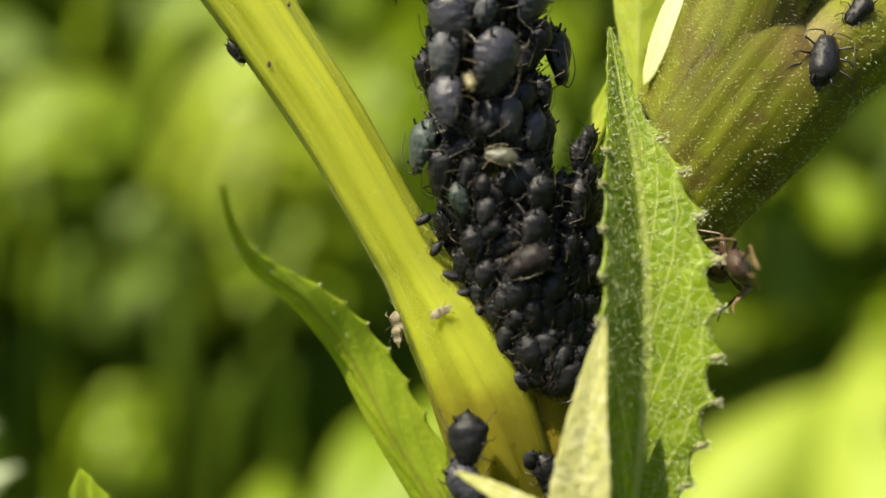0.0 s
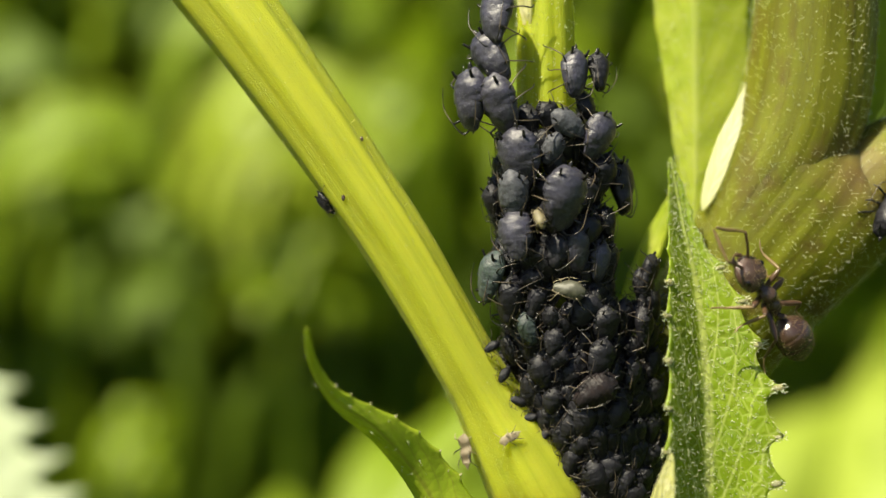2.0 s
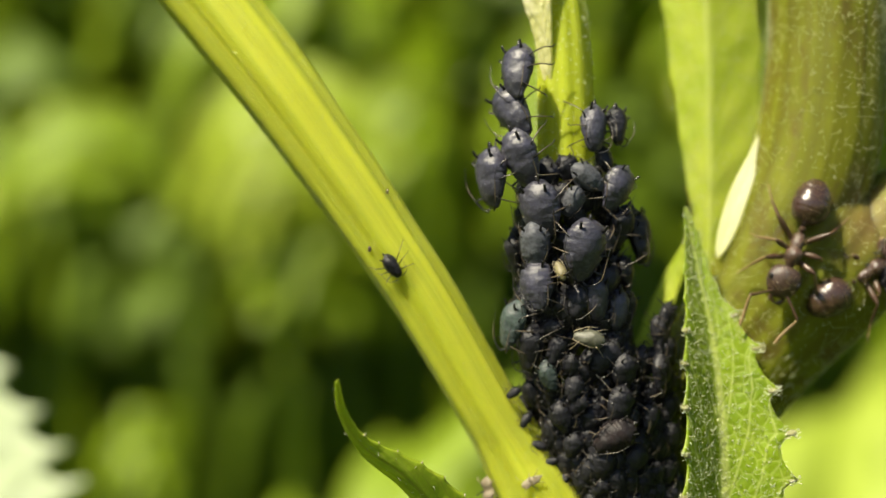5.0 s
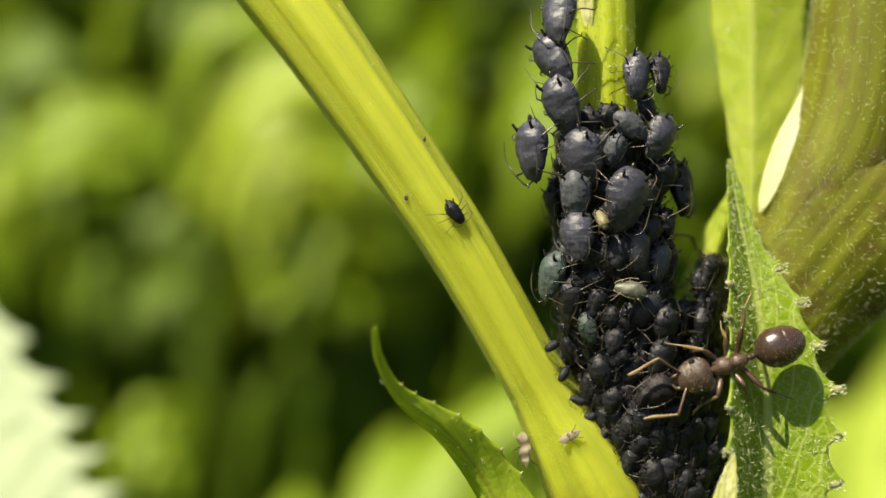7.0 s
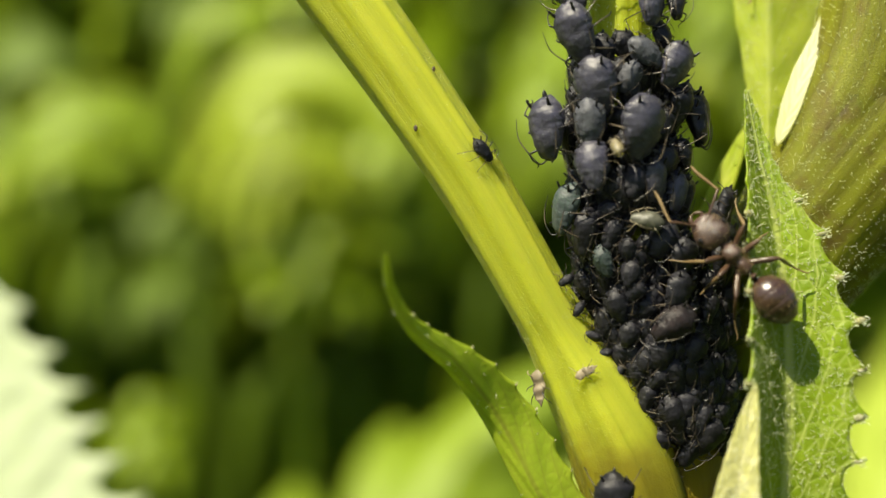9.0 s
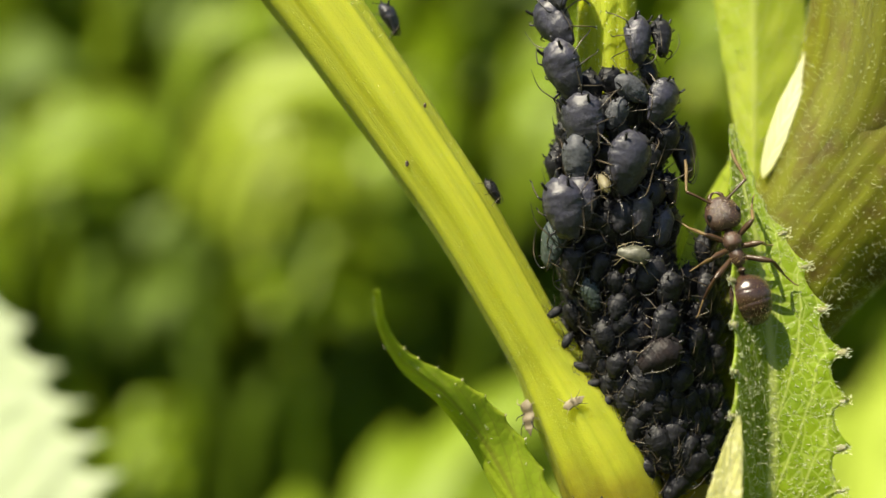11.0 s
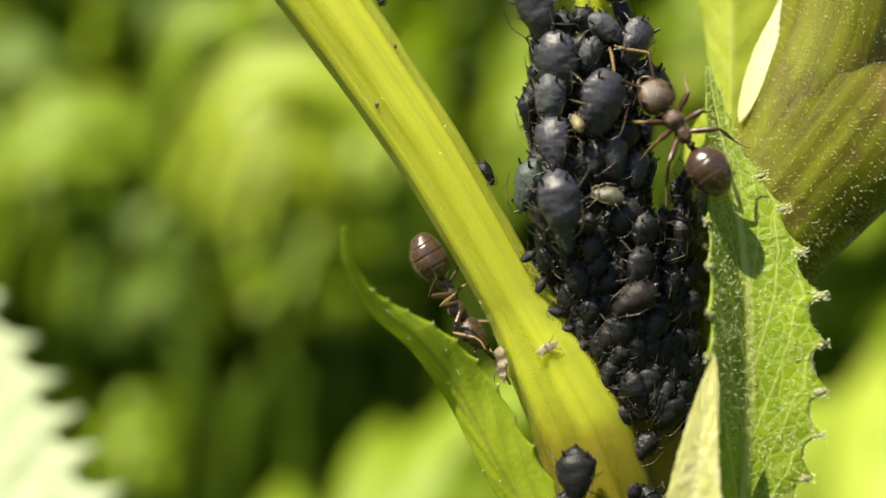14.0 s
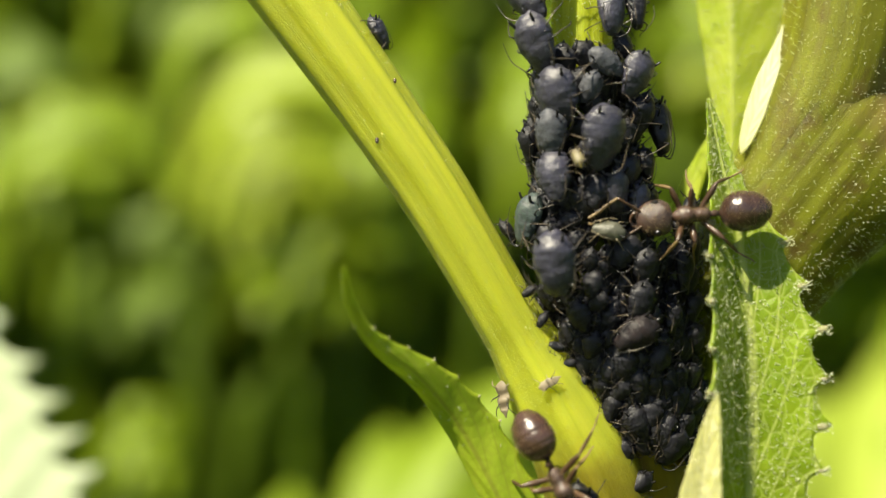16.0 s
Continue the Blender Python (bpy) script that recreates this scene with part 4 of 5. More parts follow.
def husk():
    """A crumpled empty skin, thin and flat, with its limp legs."""
    a = thing("aphid_husk", "whitish crumpled shed aphid skin stuck to the stem", "shed skin", "shed skins")
    rng = random.Random(77)
    bm = bmesh.new()
    lump(bm, [(-0.7, 0.05, 0.03, 0.0), (-0.5, 0.30, 0.10, 0.04), (-0.2, 0.30, 0.06, -0.02), (0.1, 0.37, 0.12, 0.06), (0.4, 0.31, 0.07, 0.0), (0.7, 0.18, 0.06, 0.07), (0.9, 0.02, 0.02, 0.0)], 14, 0.05, 0.4)
    part("body", bm, HUSK, a)
    for s in (-1, 1):
        for y0, y1 in ((-0.5, -0.9), (-0.2, 0.1), (0.1, 0.8)):
            bm = bmesh.new()
            w = rng.uniform(0.5, 0.95)
            tube(bm, smooth([(s * 0.15, y0, 0.0, 0.03), (s * w * 0.6, (y0 + y1) / 2, rng.uniform(0.1, 0.3), 0.026), (s * w, y1, rng.uniform(-0.2, 0.1), 0.015)], 4), 5)
            part("leg", bm, rng.choice((HUSK, APHID_LEG)), a)
    return a


KINDS = {
    "adult": aphid("aphid", "matt blue-black wingless aphid on the stem", APHID, APHID_LEG),
    "plump": aphid("aphid", "plump matt blue-black wingless aphid on the stem", APHID, APHID_LEG, slim=1.1, crease=0.036),
    "lean": aphid("aphid", "lean blue-black wingless aphid on the stem", APHID, APHID_LEG, slim=0.92, crease=0.03),
    "nymph": aphid("aphid", "small squat black aphid nymph on the stem", DARK, APHID_LEG, slim=1.1, spread=1.1, crease=0.06),
    "roamer": aphid("aphid", "slender black aphid with long spread legs", DARK, APHID_LEG, slim=0.86, spread=1.5),
    "slim": aphid("aphid", "slender matt black aphid on the stem", DARK, APHID_LEG, slim=0.88, spread=1.0),
    "round": aphid("aphid", "small round black aphid nymph on the stem", DARK, APHID_LEG, slim=1.16, spread=1.0),
    "grey": aphid("aphid", "small dull grey aphid nymph on the stem", GREY, APHID_LEG, slim=1.05, spread=0.75),
    "green": aphid("aphid", "green-grey waxy aphid on the stem", GREEN, APHID_LEG, slim=0.95),
    "brown": aphid("aphid", "shiny wrinkled brown-black aphid", BROWN, APHID_LEG, slim=1.05, spread=0.8, crease=0.075),
    "ochre": aphid("aphid", "pale ochre aphid nymph among black ones", OCHRE, HUSK, slim=0.8, spread=0.7),
    "olive": aphid("aphid", "pale olive aphid nymph among black ones", OLIVE_NYMPH, HUSK, slim=0.9, spread=0.8),
    "husk": husk(),
}
VARIANTS = {"adult": ("adult", "plump", "lean"), "round": ("round", "nymph")}
USED = set()
JITTER = random.Random(31)


def put(kind, m):
    """The first of a kind is the model itself, the rest are copies."""
    if kind in USED:
        return copy_thing(KINDS[kind], m @ Matrix.Scale(1 / KINDS[kind].scale.x, 4))
    USED.add(kind)
    KINDS[kind].matrix_basis = m
    return KINDS[kind]


def stand(x, y, z, tail, out, size, lift=0.0):
    """The pose of an aphid at a place: tail as degrees clockwise from up, out the way its back looks, lift raises the tail."""
    n = Vector(out).normalized()
    d = Vector((math.sin(radians(tail)), 0, math.cos(radians(tail))))
    d = (d - n * d.dot(n)).normalized()
    d, n = (d * math.cos(radians(lift)) + n * math.sin(radians(lift))), (n * math.cos(radians(lift)) - d * math.sin(radians(lift)))
    r = d.cross(n)
    m = Matrix(((r.x, d.x, n.x, x * U), (r.y, d.y, n.y, y * U), (r.z, d.z, n.z, z * U), (0, 0, 0, 1)))
    return m @ Matrix.Scale(size * 0.55, 4)


def section(path, z):
    order = np.argsort(path[:, 2])
    return [float(np.interp(z, path[order, 2], path[order, k])) for k in (0, 1, 3)]


def on_stem(x, z, size, tail, far=0.0, path=STEM_PATH):
    """Where an aphid stands that shows at x, z, and the way its back looks."""
    cx, cy, r = section(path, z)
    reach = r + size * 0.19 + far
    s = max(-0.97, min(0.97, (x - cx) / reach))
    n = Vector((s, -math.sqrt(1 - s * s), 0.12))
    return cx + reach * s if abs(s) >= 0.97 else x, cy + reach * n.y, z, n


def colony(x, z, size, tail, kind="adult", far=0.75, lift=12):
    # low down, shade is painted in by swapping to the darkest skin
    if z < -1.5 and kind in ("grey", "adult"):
        kind = "slim" if size > 1.2 else "round"
    if kind in VARIANTS:
        kind = JITTER.choice(VARIANTS[kind])
    px, py, pz, n = on_stem(x, z, size, tail, far)
    n = Vector(n) + Vector((JITTER.uniform(-0.28, 0.28), 0, JITTER.uniform(-0.22, 0.3)))
    tail, lift = tail + JITTER.uniform(-9, 9), lift + JITTER.uniform(-8, 10)
    return put(kind, stand(px, py, pz, tail, n, size, lift))


def colony_rows():
    # the top of the colony
    colony(4.95, 11.68, 2.15, -8, far=1.1, lift=6)
    colony(4.75, 10.12, 2.1, -38, far=1.1)
    colony(5.04, 8.23, 2.15, -18, far=1.2)
    colony(5.82, 6.11, 2.15, 2, far=0.9)
    colony(5.53, 4.77, 1.65, 2, "grey", far=1.2)
    colony(4.82, 4.48, 1.3, 0, "slim", far=0.8)
    colony(7.87, 9.45, 1.75, 2, far=0.5)
    colony(8.83, 9.56, 1.5, 6, "slim", far=0.9)
    colony(8.3, 8.3, 1.2, 160, "round", far=0.5)
    colony(7.6, 7.45, 1.35, -52, "grey", far=0.8)
    colony(8.78, 7.0, 1.75, 36, far=1.0)
    colony(7.0, 6.49, 1.15, 20, "grey", far=0.8)
    colony(7.38, 4.55, 2.2, 0, far=1.1, lift=8)
    colony(8.94, 5.44, 1.8, 10, "slim", far=0.8)
    colony(9.75, 5.11, 2.1, 14, "slim", far=1.2)
    colony(9.23, 3.66, 1.2, -20, "round", far=0.9)
    colony(5.64, 3.15, 1.75, -10, far=1.2)
    # the middle
    colony(4.75, 1.54, 1.85, 34, "green", far=1.3)
    colony(5.44, 0.65, 1.75, 8, "slim", far=1.0)
    colony(6.16, 1.43, 1.2, 80, "slim")
    colony(7.94, 2.66, 1.6, -10)
    colony(8.83, 2.21, 1.5, 12)
    colony(7.2, 2.6, 1.4, 20, "round")
    colony(8.3, 3.3, 1.4, 30, "round")
    colony(6.7, 2.2, 1.3, -30, "round", far=0.6)
    colony(7.65, 1.05, 1.1, 100, "olive", far=1.15)
    colony(6.94, -0.02, 0.85, 0, "round", far=1.0)
    colony(6.09, -0.46, 1.15, -18, "green", far=1.0)
    colony(7.05, -0.91, 1.0, 10, "round", far=1.0)
    colony(8.35, 0.3, 1.4, 30, "round", far=0.6)
    colony(9.05, -0.31, 1.4, 0, "round", far=0.9)
    colony(8.83, -1.58, 1.4, 10, "round", far=1.0)
    colony(8.65, -2.8, 1.65, 62, "brown", far=1.1)
    colony(5.49, -1.35, 1.1, -10, "round", far=0.8)
    colony(5.0, -1.91, 0.9, 20, "grey", far=0.8)
    colony(5.49, -2.8, 1.0, 0, "slim", far=0.5)
    colony(6.6, -2.13, 1.2, -20, "round", far=0.9)
    colony(6.27, -2.8, 1.1, 10, "round", far=0.7)
    colony(7.05, -3.25, 0.95, 20, "grey", far=0.9)
    colony(7.23, -1.58, 0.9, 40, "round", far=0.9)
    colony(6.4, 0.6, 1.2, 20, "slim", far=0.8)
    # the base
    colony(6.83, -4.03, 1.0, 30, "round", far=0.6)
    colony(7.5, -4.7, 1.2, -10, "round", far=0.5)
    colony(8.27, -4.03, 1.4, 10, "round", far=0.7)
    colony(9.5, -3.81, 1.3, 20, "round", far=0.7)
    colony(10.17, -2.25, 1.3, 10, "slim", far=0.8)
    colony(9.95, -0.02, 1.3, -10, "slim", far=0.8)
    colony(10.72, 0.87, 1.5, 20, "slim", far=1.6)
    colony(10.61, -0.46, 1.5, -10, "slim", far=1.4)
    colony(10.9, 1.7, 1.4, 40, "slim", far=2.0)
    colony(9.68, -6.81, 1.15, 20, "grey", far=0.3)
    colony(8.52, -6.49, 1.0, -20, "round", far=0.2)
    colony(9.26, -5.66, 1.1, 0, "round", far=0.4)
    colony(9.99, -5.66, 1.1, 15, "round", far=0.4)
    colony(7.89, -5.44, 1.0, -30, "round", far=0.2)
    colony(7.26, -4.6, 0.9, -10, "round", far=0.2)
    colony(6.5, -3.7, 0.8, -40, "slim", far=0.4)
    # below the colony
    tagged(put("round", stand(6.38, -0.55, -9.3, 0, (-0.2, -1, 0.1), 1.75)), "round black aphid with long hind legs near the stem base")
    colony(8.6, -10.5, 1.5, 30, "slim", far=0.1)
    colony(9.4, -10.9, 1.6, -20, "slim", far=0.1)
    put("adult", stand(6.3, -0.5, -11.0, -30, (-0.2, -1, 0.1), 1.8))
    # pale ones and shed skins
    colony(6.46, 3.75, 0.75, 160, "ochre", far=1.6)
    put("husk", stand(5.4, 0.1, -4.65, 60, (0, -1, 0.1), 1.0))
    put("husk", stand(3.7, 1.3, -5.4, 170, (-0.5, -0.85, 0), 1.5))
    put("husk", stand(9.0, 1.3, -8.9, 80, (0, -1, 0), 0.7))
    colony(7.3, -4.5, 0.8, 200, "husk", far=0.7)
    # small ones that stray onto the edge of the branch
    for x, z, tail in ((5.2, -2.3, 35), (6.2, -4.0, 80), (7.5, -5.8, 20), (4.72, -1.2, 60), (5.75, -3.35, 110), (6.75, -4.7, 50), (8.0, -6.4, 70)):
        put("roamer", stand(x, 0.8, z, tail, (0.3, -1, 0.1), 0.62))
    # the twig at the fork
    put("slim", stand(21.6, 2.0, 6.9, 40, (0, -1, 0.2), 1.3))
    # the flank towards the toothed leaf
    for x, z, size, tail in ((10.7, 1.3, 1.1, 10), (11.1, 0.4, 1.2, -15), (10.35, 0.0, 1.1, 25), (10.95, -0.9, 1.25, 10), (10.4, -1.4, 1.15, -20), (11.15, -1.9, 1.15, 15), (10.6, -2.6, 1.2, 0), (11.2, -3.1, 1.1, -10),
                             (10.75, -3.7, 1.15, 20), (10.2, -4.4, 1.1, -5), (10.95, -4.6, 1.1, 12), (10.5, -5.4, 1.0, 0)):
        put("slim" if size > 1.12 else "round", stand(x, 1.6, z, tail, (0.45, -0.9, 0.1), size, 8))
    # the crowd underneath
    rng = random.Random(9)
    for i in range(250):
        z = 7.8 - 15.2 * (i / 249) ** 0.85 + rng.uniform(-0.3, 0.3)
        a = (i * 2.4) % (2 * math.pi)
        cx, cy, r = section(STEM_PATH, z)
        if z < -3.6 and math.sin(a) < -0.35:
            continue
        size = rng.uniform(1.0, 1.5)
        reach = r + size * 0.22 + rng.uniform(0, 0.55)
        n = Vector((math.sin(a), -math.cos(a), 0.1))
        put(rng.choice(("round", "slim", "round")), stand(cx + reach * n.x, cy + reach * n.y, z, rng.uniform(-35, 35), n, size, 14))
    for i in range(80):
        z = rng.uniform(-7.0, -2.2)
        lo = np.interp(z, (-7.0, -4.5, -2.2), (8.6, 6.9, 5.6))
        colony(rng.uniform(lo, 11.0), z, rng.uniform(0.9, 1.35), rng.uniform(-35, 45), rng.choice(("round", "slim")), rng.uniform(0.15, 0.6), 14)


colony_rows()


# ---- ants ----
def ant(label):
    """A worker ant 5 mm long, head towards +y, back towards +z. Returns the ant and its jointed limbs."""
    a = thing("ant", label, "ant", "ants")
    bm = bmesh.new()
    lump(bm, [(-0.55, 0.10, 0.10, 0.05), (-0.42, 0.24, 0.26, 0.08), (-0.1, 0.28, 0.30, 0.12), (0.12, 0.25, 0.26, 0.14), (0.35, 0.36, 0.36, 0.20), (0.62, 0.34, 0.32, 0.18), (0.85, 0.18, 0.18, 0.12), (0.95, 0.1, 0.1, 0.10)], 18)
    thorax = part("thorax", bm, ANT, a)
    bm = bmesh.new()
    lump(bm, [(-0.85, 0.08, 0.09, 0.02), (-0.75, 0.13, 0.22, 0.10), (-0.68, 0.14, 0.28, 0.16), (-0.6, 0.12, 0.16, 0.08), (-0.5, 0.09, 0.10, 0.04)], 12)
    part("waist", bm, ANT, a)
    bm = bmesh.new()
    lump(bm, [(-2.88, 0.05, 0.05, -0.02), (-2.8, 0.30, 0.27, 0.0), (-2.45, 0.62, 0.55, 0.06), (-1.95, 0.77, 0.68, 0.12), (-1.45, 0.74, 0.66, 0.12), (-1.08, 0.50, 0.46, 0.08), (-0.88, 0.15, 0.16, 0.04), (-0.8, 0.06, 0.06, 0.02)], 28, 0.0, 0.0, 12, (-1.5, -2.0, -2.42, -2.7))
    gaster = part("gaster", bm, GASTER, a, "dark shiny banded abdomen")
    rng = random.Random(3)
    spots = []
    for _ in range(420):
        y, b = rng.uniform(-2.8, -1.0), rng.uniform(0, math.pi)
        w = np.interp(y, (-2.95, -2.4, -1.9, -1.4, -1.0), (0.05, 0.56, 0.72, 0.68, 0.40))
        n = Vector((math.cos(b), -0.3, math.sin(b)))
        spots.append((Vector((math.cos(b) * w, y, math.sin(b) * w * 0.9 + 0.1)), n))
    tagged(part("bristles", fuzz(spots, 0.15, 0.008, 5, 0.3), ANT_FOOT, gaster, "fine golden bristles"), kind="stuff")
    bm = bmesh.new()
    lump(bm, [(0.92, 0.12, 0.12, 0.08), (1.02, 0.50, 0.32, 0.10), (1.35, 0.69, 0.43, 0.10), (1.75, 0.66, 0.40, 0.05), (2.08, 0.48, 0.28, 0.0), (2.24, 0.26, 0.15, -0.04), (2.26, 0.05, 0.04, -0.05)], 20)
    head = part("head", bm, ANT, a)
    for owner, y0, y1, w, zc in ((thorax, -0.4, 0.8, 0.30, 0.12), (head, 1.1, 2.0, 0.5, 0.1)):
        spots = []
        for _ in range(150):
            b = rng.uniform(0, math.pi)
            spots.append((Vector((math.cos(b) * w, rng.uniform(y0, y1), math.sin(b) * w * 0.85 + zc)), Vector((math.cos(b), 0.1, math.sin(b)))))
        tagged(part("bristles", fuzz(spots, 0.12, 0.01, 6), ANT_FOOT, owner, "fine golden bristles"), kind="stuff")
    limbs = {}
    for s in (-1, 1):
        bm = bmesh.new()
        ball(bm, (s * 0.57, 1.55, 0.28), (0.10, 0.15, 0.13), 10)
        part("eye", bm, EYE, head)
        bm = bmesh.new()
        tube(bm, smooth([(s * 0.24, 2.1, -0.06, 0.08), (s * 0.24, 2.32, -0.10, 0.09), (s * 0.08, 2.45, -0.12, 0.05), (s * -0.02, 2.46, -0.12, 0.02)], 4), 6)
        part("jaw", bm, ANT_LEG, head)
        bm = bmesh.new()
        tube(bm, smooth([(0, 0, 0, 0.06), (s * 0.45, 0.50, 0.16, 0.05), (s * 0.78, 0.85, 0.18, 0.065)], 4), 7)
        me = part("antenna", bm, ANT_LEG, a)
        me.location = Vector((s * 0.22, 2.0, 0.14)) * U
        bm = bmesh.new()
        pts = smooth([(s * 0.78, 0.85, 0.18, 0.045), (s * 0.62, 1.25, 0.06, 0.06), (s * 0.42, 1.70, -0.05, 0.07), (s * 0.32, 2.05, -0.10, 0.05)], 6)
        pts[:, 3] *= 1 + 0.16 * np.cos(np.arange(len(pts)) * math.pi)
        tube(bm, pts, 7)
        part("antenna_club", bm, ANT_FOOT, me, "pale jointed tip")
        limbs["antenna", s] = me
        for pair, y0, reach, back in (("front_leg", 0.55, 0.88, 0.85), ("middle_leg", 0.2, 0.9, -0.15), ("hind_leg", -0.2, 1.05, -1.0)):
            bm = bmesh.new()
            knee = Vector((s * 0.85 * reach, 0.55 * back * reach, 0.42))
            foot = Vector((s * 1.25 * reach, 1.15 * back * reach, -0.42))
            toe = Vector((s * 1.55 * reach, 1.65 * back * reach, -0.62))
            tube(bm, smooth([(0, 0, 0, 0.10), (*(knee * 0.35), 0.11), (*(knee * 0.7), 0.12), (*knee, 0.06)], 4), 8)
            me = part(pair, bm, ANT_LEG, a)
            me.location = Vector((s * 0.24, y0, 0.0)) * U
            bm = bmesh.new()
            tube(bm, smooth([(*knee, 0.05), (*(knee.lerp(foot, 0.4)), 0.075), (*foot, 0.045)], 4), 7)
            part("shin", bm, ANT_FOOT if pair != "hind_leg" else ANT_LEG, me)
            bm = bmesh.new()
            tube(bm, smooth([(*foot, 0.04), (*(foot.lerp(toe, 0.5) + Vector((0, 0, -0.05))), 0.035), (*toe, 0.03), (*(toe + Vector((s * 0.12, 0.1 * back, -0.04))), 0.015)], 4), 6)
            part("foot", bm, ANT_FOOT, me, "pale amber foot")
            limbs[pair, s] = me
    return a, limbs


def crawl(x, y, z, heading, back=(0, -1, 0), rise=0.0):
    """An ant's pose: heading in degrees clockwise from up, the way its back looks, rise lifts the head off."""
    n = Vector(back).normalized()
    d = Vector(heading) if isinstance(heading, tuple) else Vector((math.sin(radians(heading)), 0, math.cos(radians(heading))))
    d = (d - n * d.dot(n)).normalized()
    c, s = math.cos(radians(rise)), math.sin(radians(rise))
    d, n = d * c + n * s, n * c - d * s
    r = d.cross(n)
    return Matrix(((r.x, d.x, n.x, x * U), (r.y, d.y, n.y, y * U), (r.z, d.z, n.z, z * U), (0, 0, 0, 1)))


ANT_A, LIMBS_A = ant("dark brown worker ant climbing round the leaf edge")
ANT_B, LIMBS_B = ant("dark brown worker ant tending the aphids")
ANT_C, LIMBS_C = ant("reddish brown worker ant walking down the branch")
ANT_D, LIMBS_D = ant("brown worker ant half hidden behind the upright leaf")
WALKER = put("roamer", stand(-2.4, 1.0, 5.3, -40, (-1, -0.3, 0), 0.95))
tagged(WALKER, "small dark green aphid walking on the branch")
CLIMBER = put("adult", stand(4.0, 0.5, 8.3, 0, (-0.7, -0.7, 0), 2.2))
tagged(CLIMBER, "large blue-black aphid climbing down over the others")
STRAY = put("slim", stand(9.5, 1.0, -7.6, 30, (0, -1, 0), 1.35))
tagged(STRAY, "slender black aphid leaving the colony down the stem")
SECOND = put("adult", stand(-2.4, 3.2, 11.6, -30, (0.7, 0.7, 0), 1.25))
tagged(SECOND, "small black aphid walking down the edge of the branch")
TWIG = put("roamer", stand(19.6, 1.4, 4.6, 195, (0, -1, 0.1), 1.9))
tagged(TWIG, "black long-legged aphid standing on the forked twig")


def stepping(limbs, rate, swing, seed, calm=()):
    """Walking limbs: two sets of three legs swing in turn, feelers sway; calm: spans of time with little stir."""
    for (name, s), ob in limbs.items():
        at = ob.location.copy()
        lead = 0.0 if (name in ("front_leg", "hind_leg")) == (s > 0) else math.pi
        rows = []
        for i in range(81):
            t = i * 0.2
            k = 0.25 if any(a <= t <= b for a, b in calm) else 1.0
            if name == "antenna":
                yaw = 16 * math.sin(t * 3.1 + s + seed) + 6 * math.sin(t * 7.3 + seed)
                up = 10 * math.sin(t * 2.3 + 2 * s + seed)
            else:
                yaw = k * swing * math.sin(t * rate + lead + seed)
                up = k * 7 * math.cos(t * rate + lead + seed)
            rows.append((t, Matrix.Translation(at) @ pose(0, 0, 0, up * 0.3, -s * up, yaw)))
        walk(ob, rows)


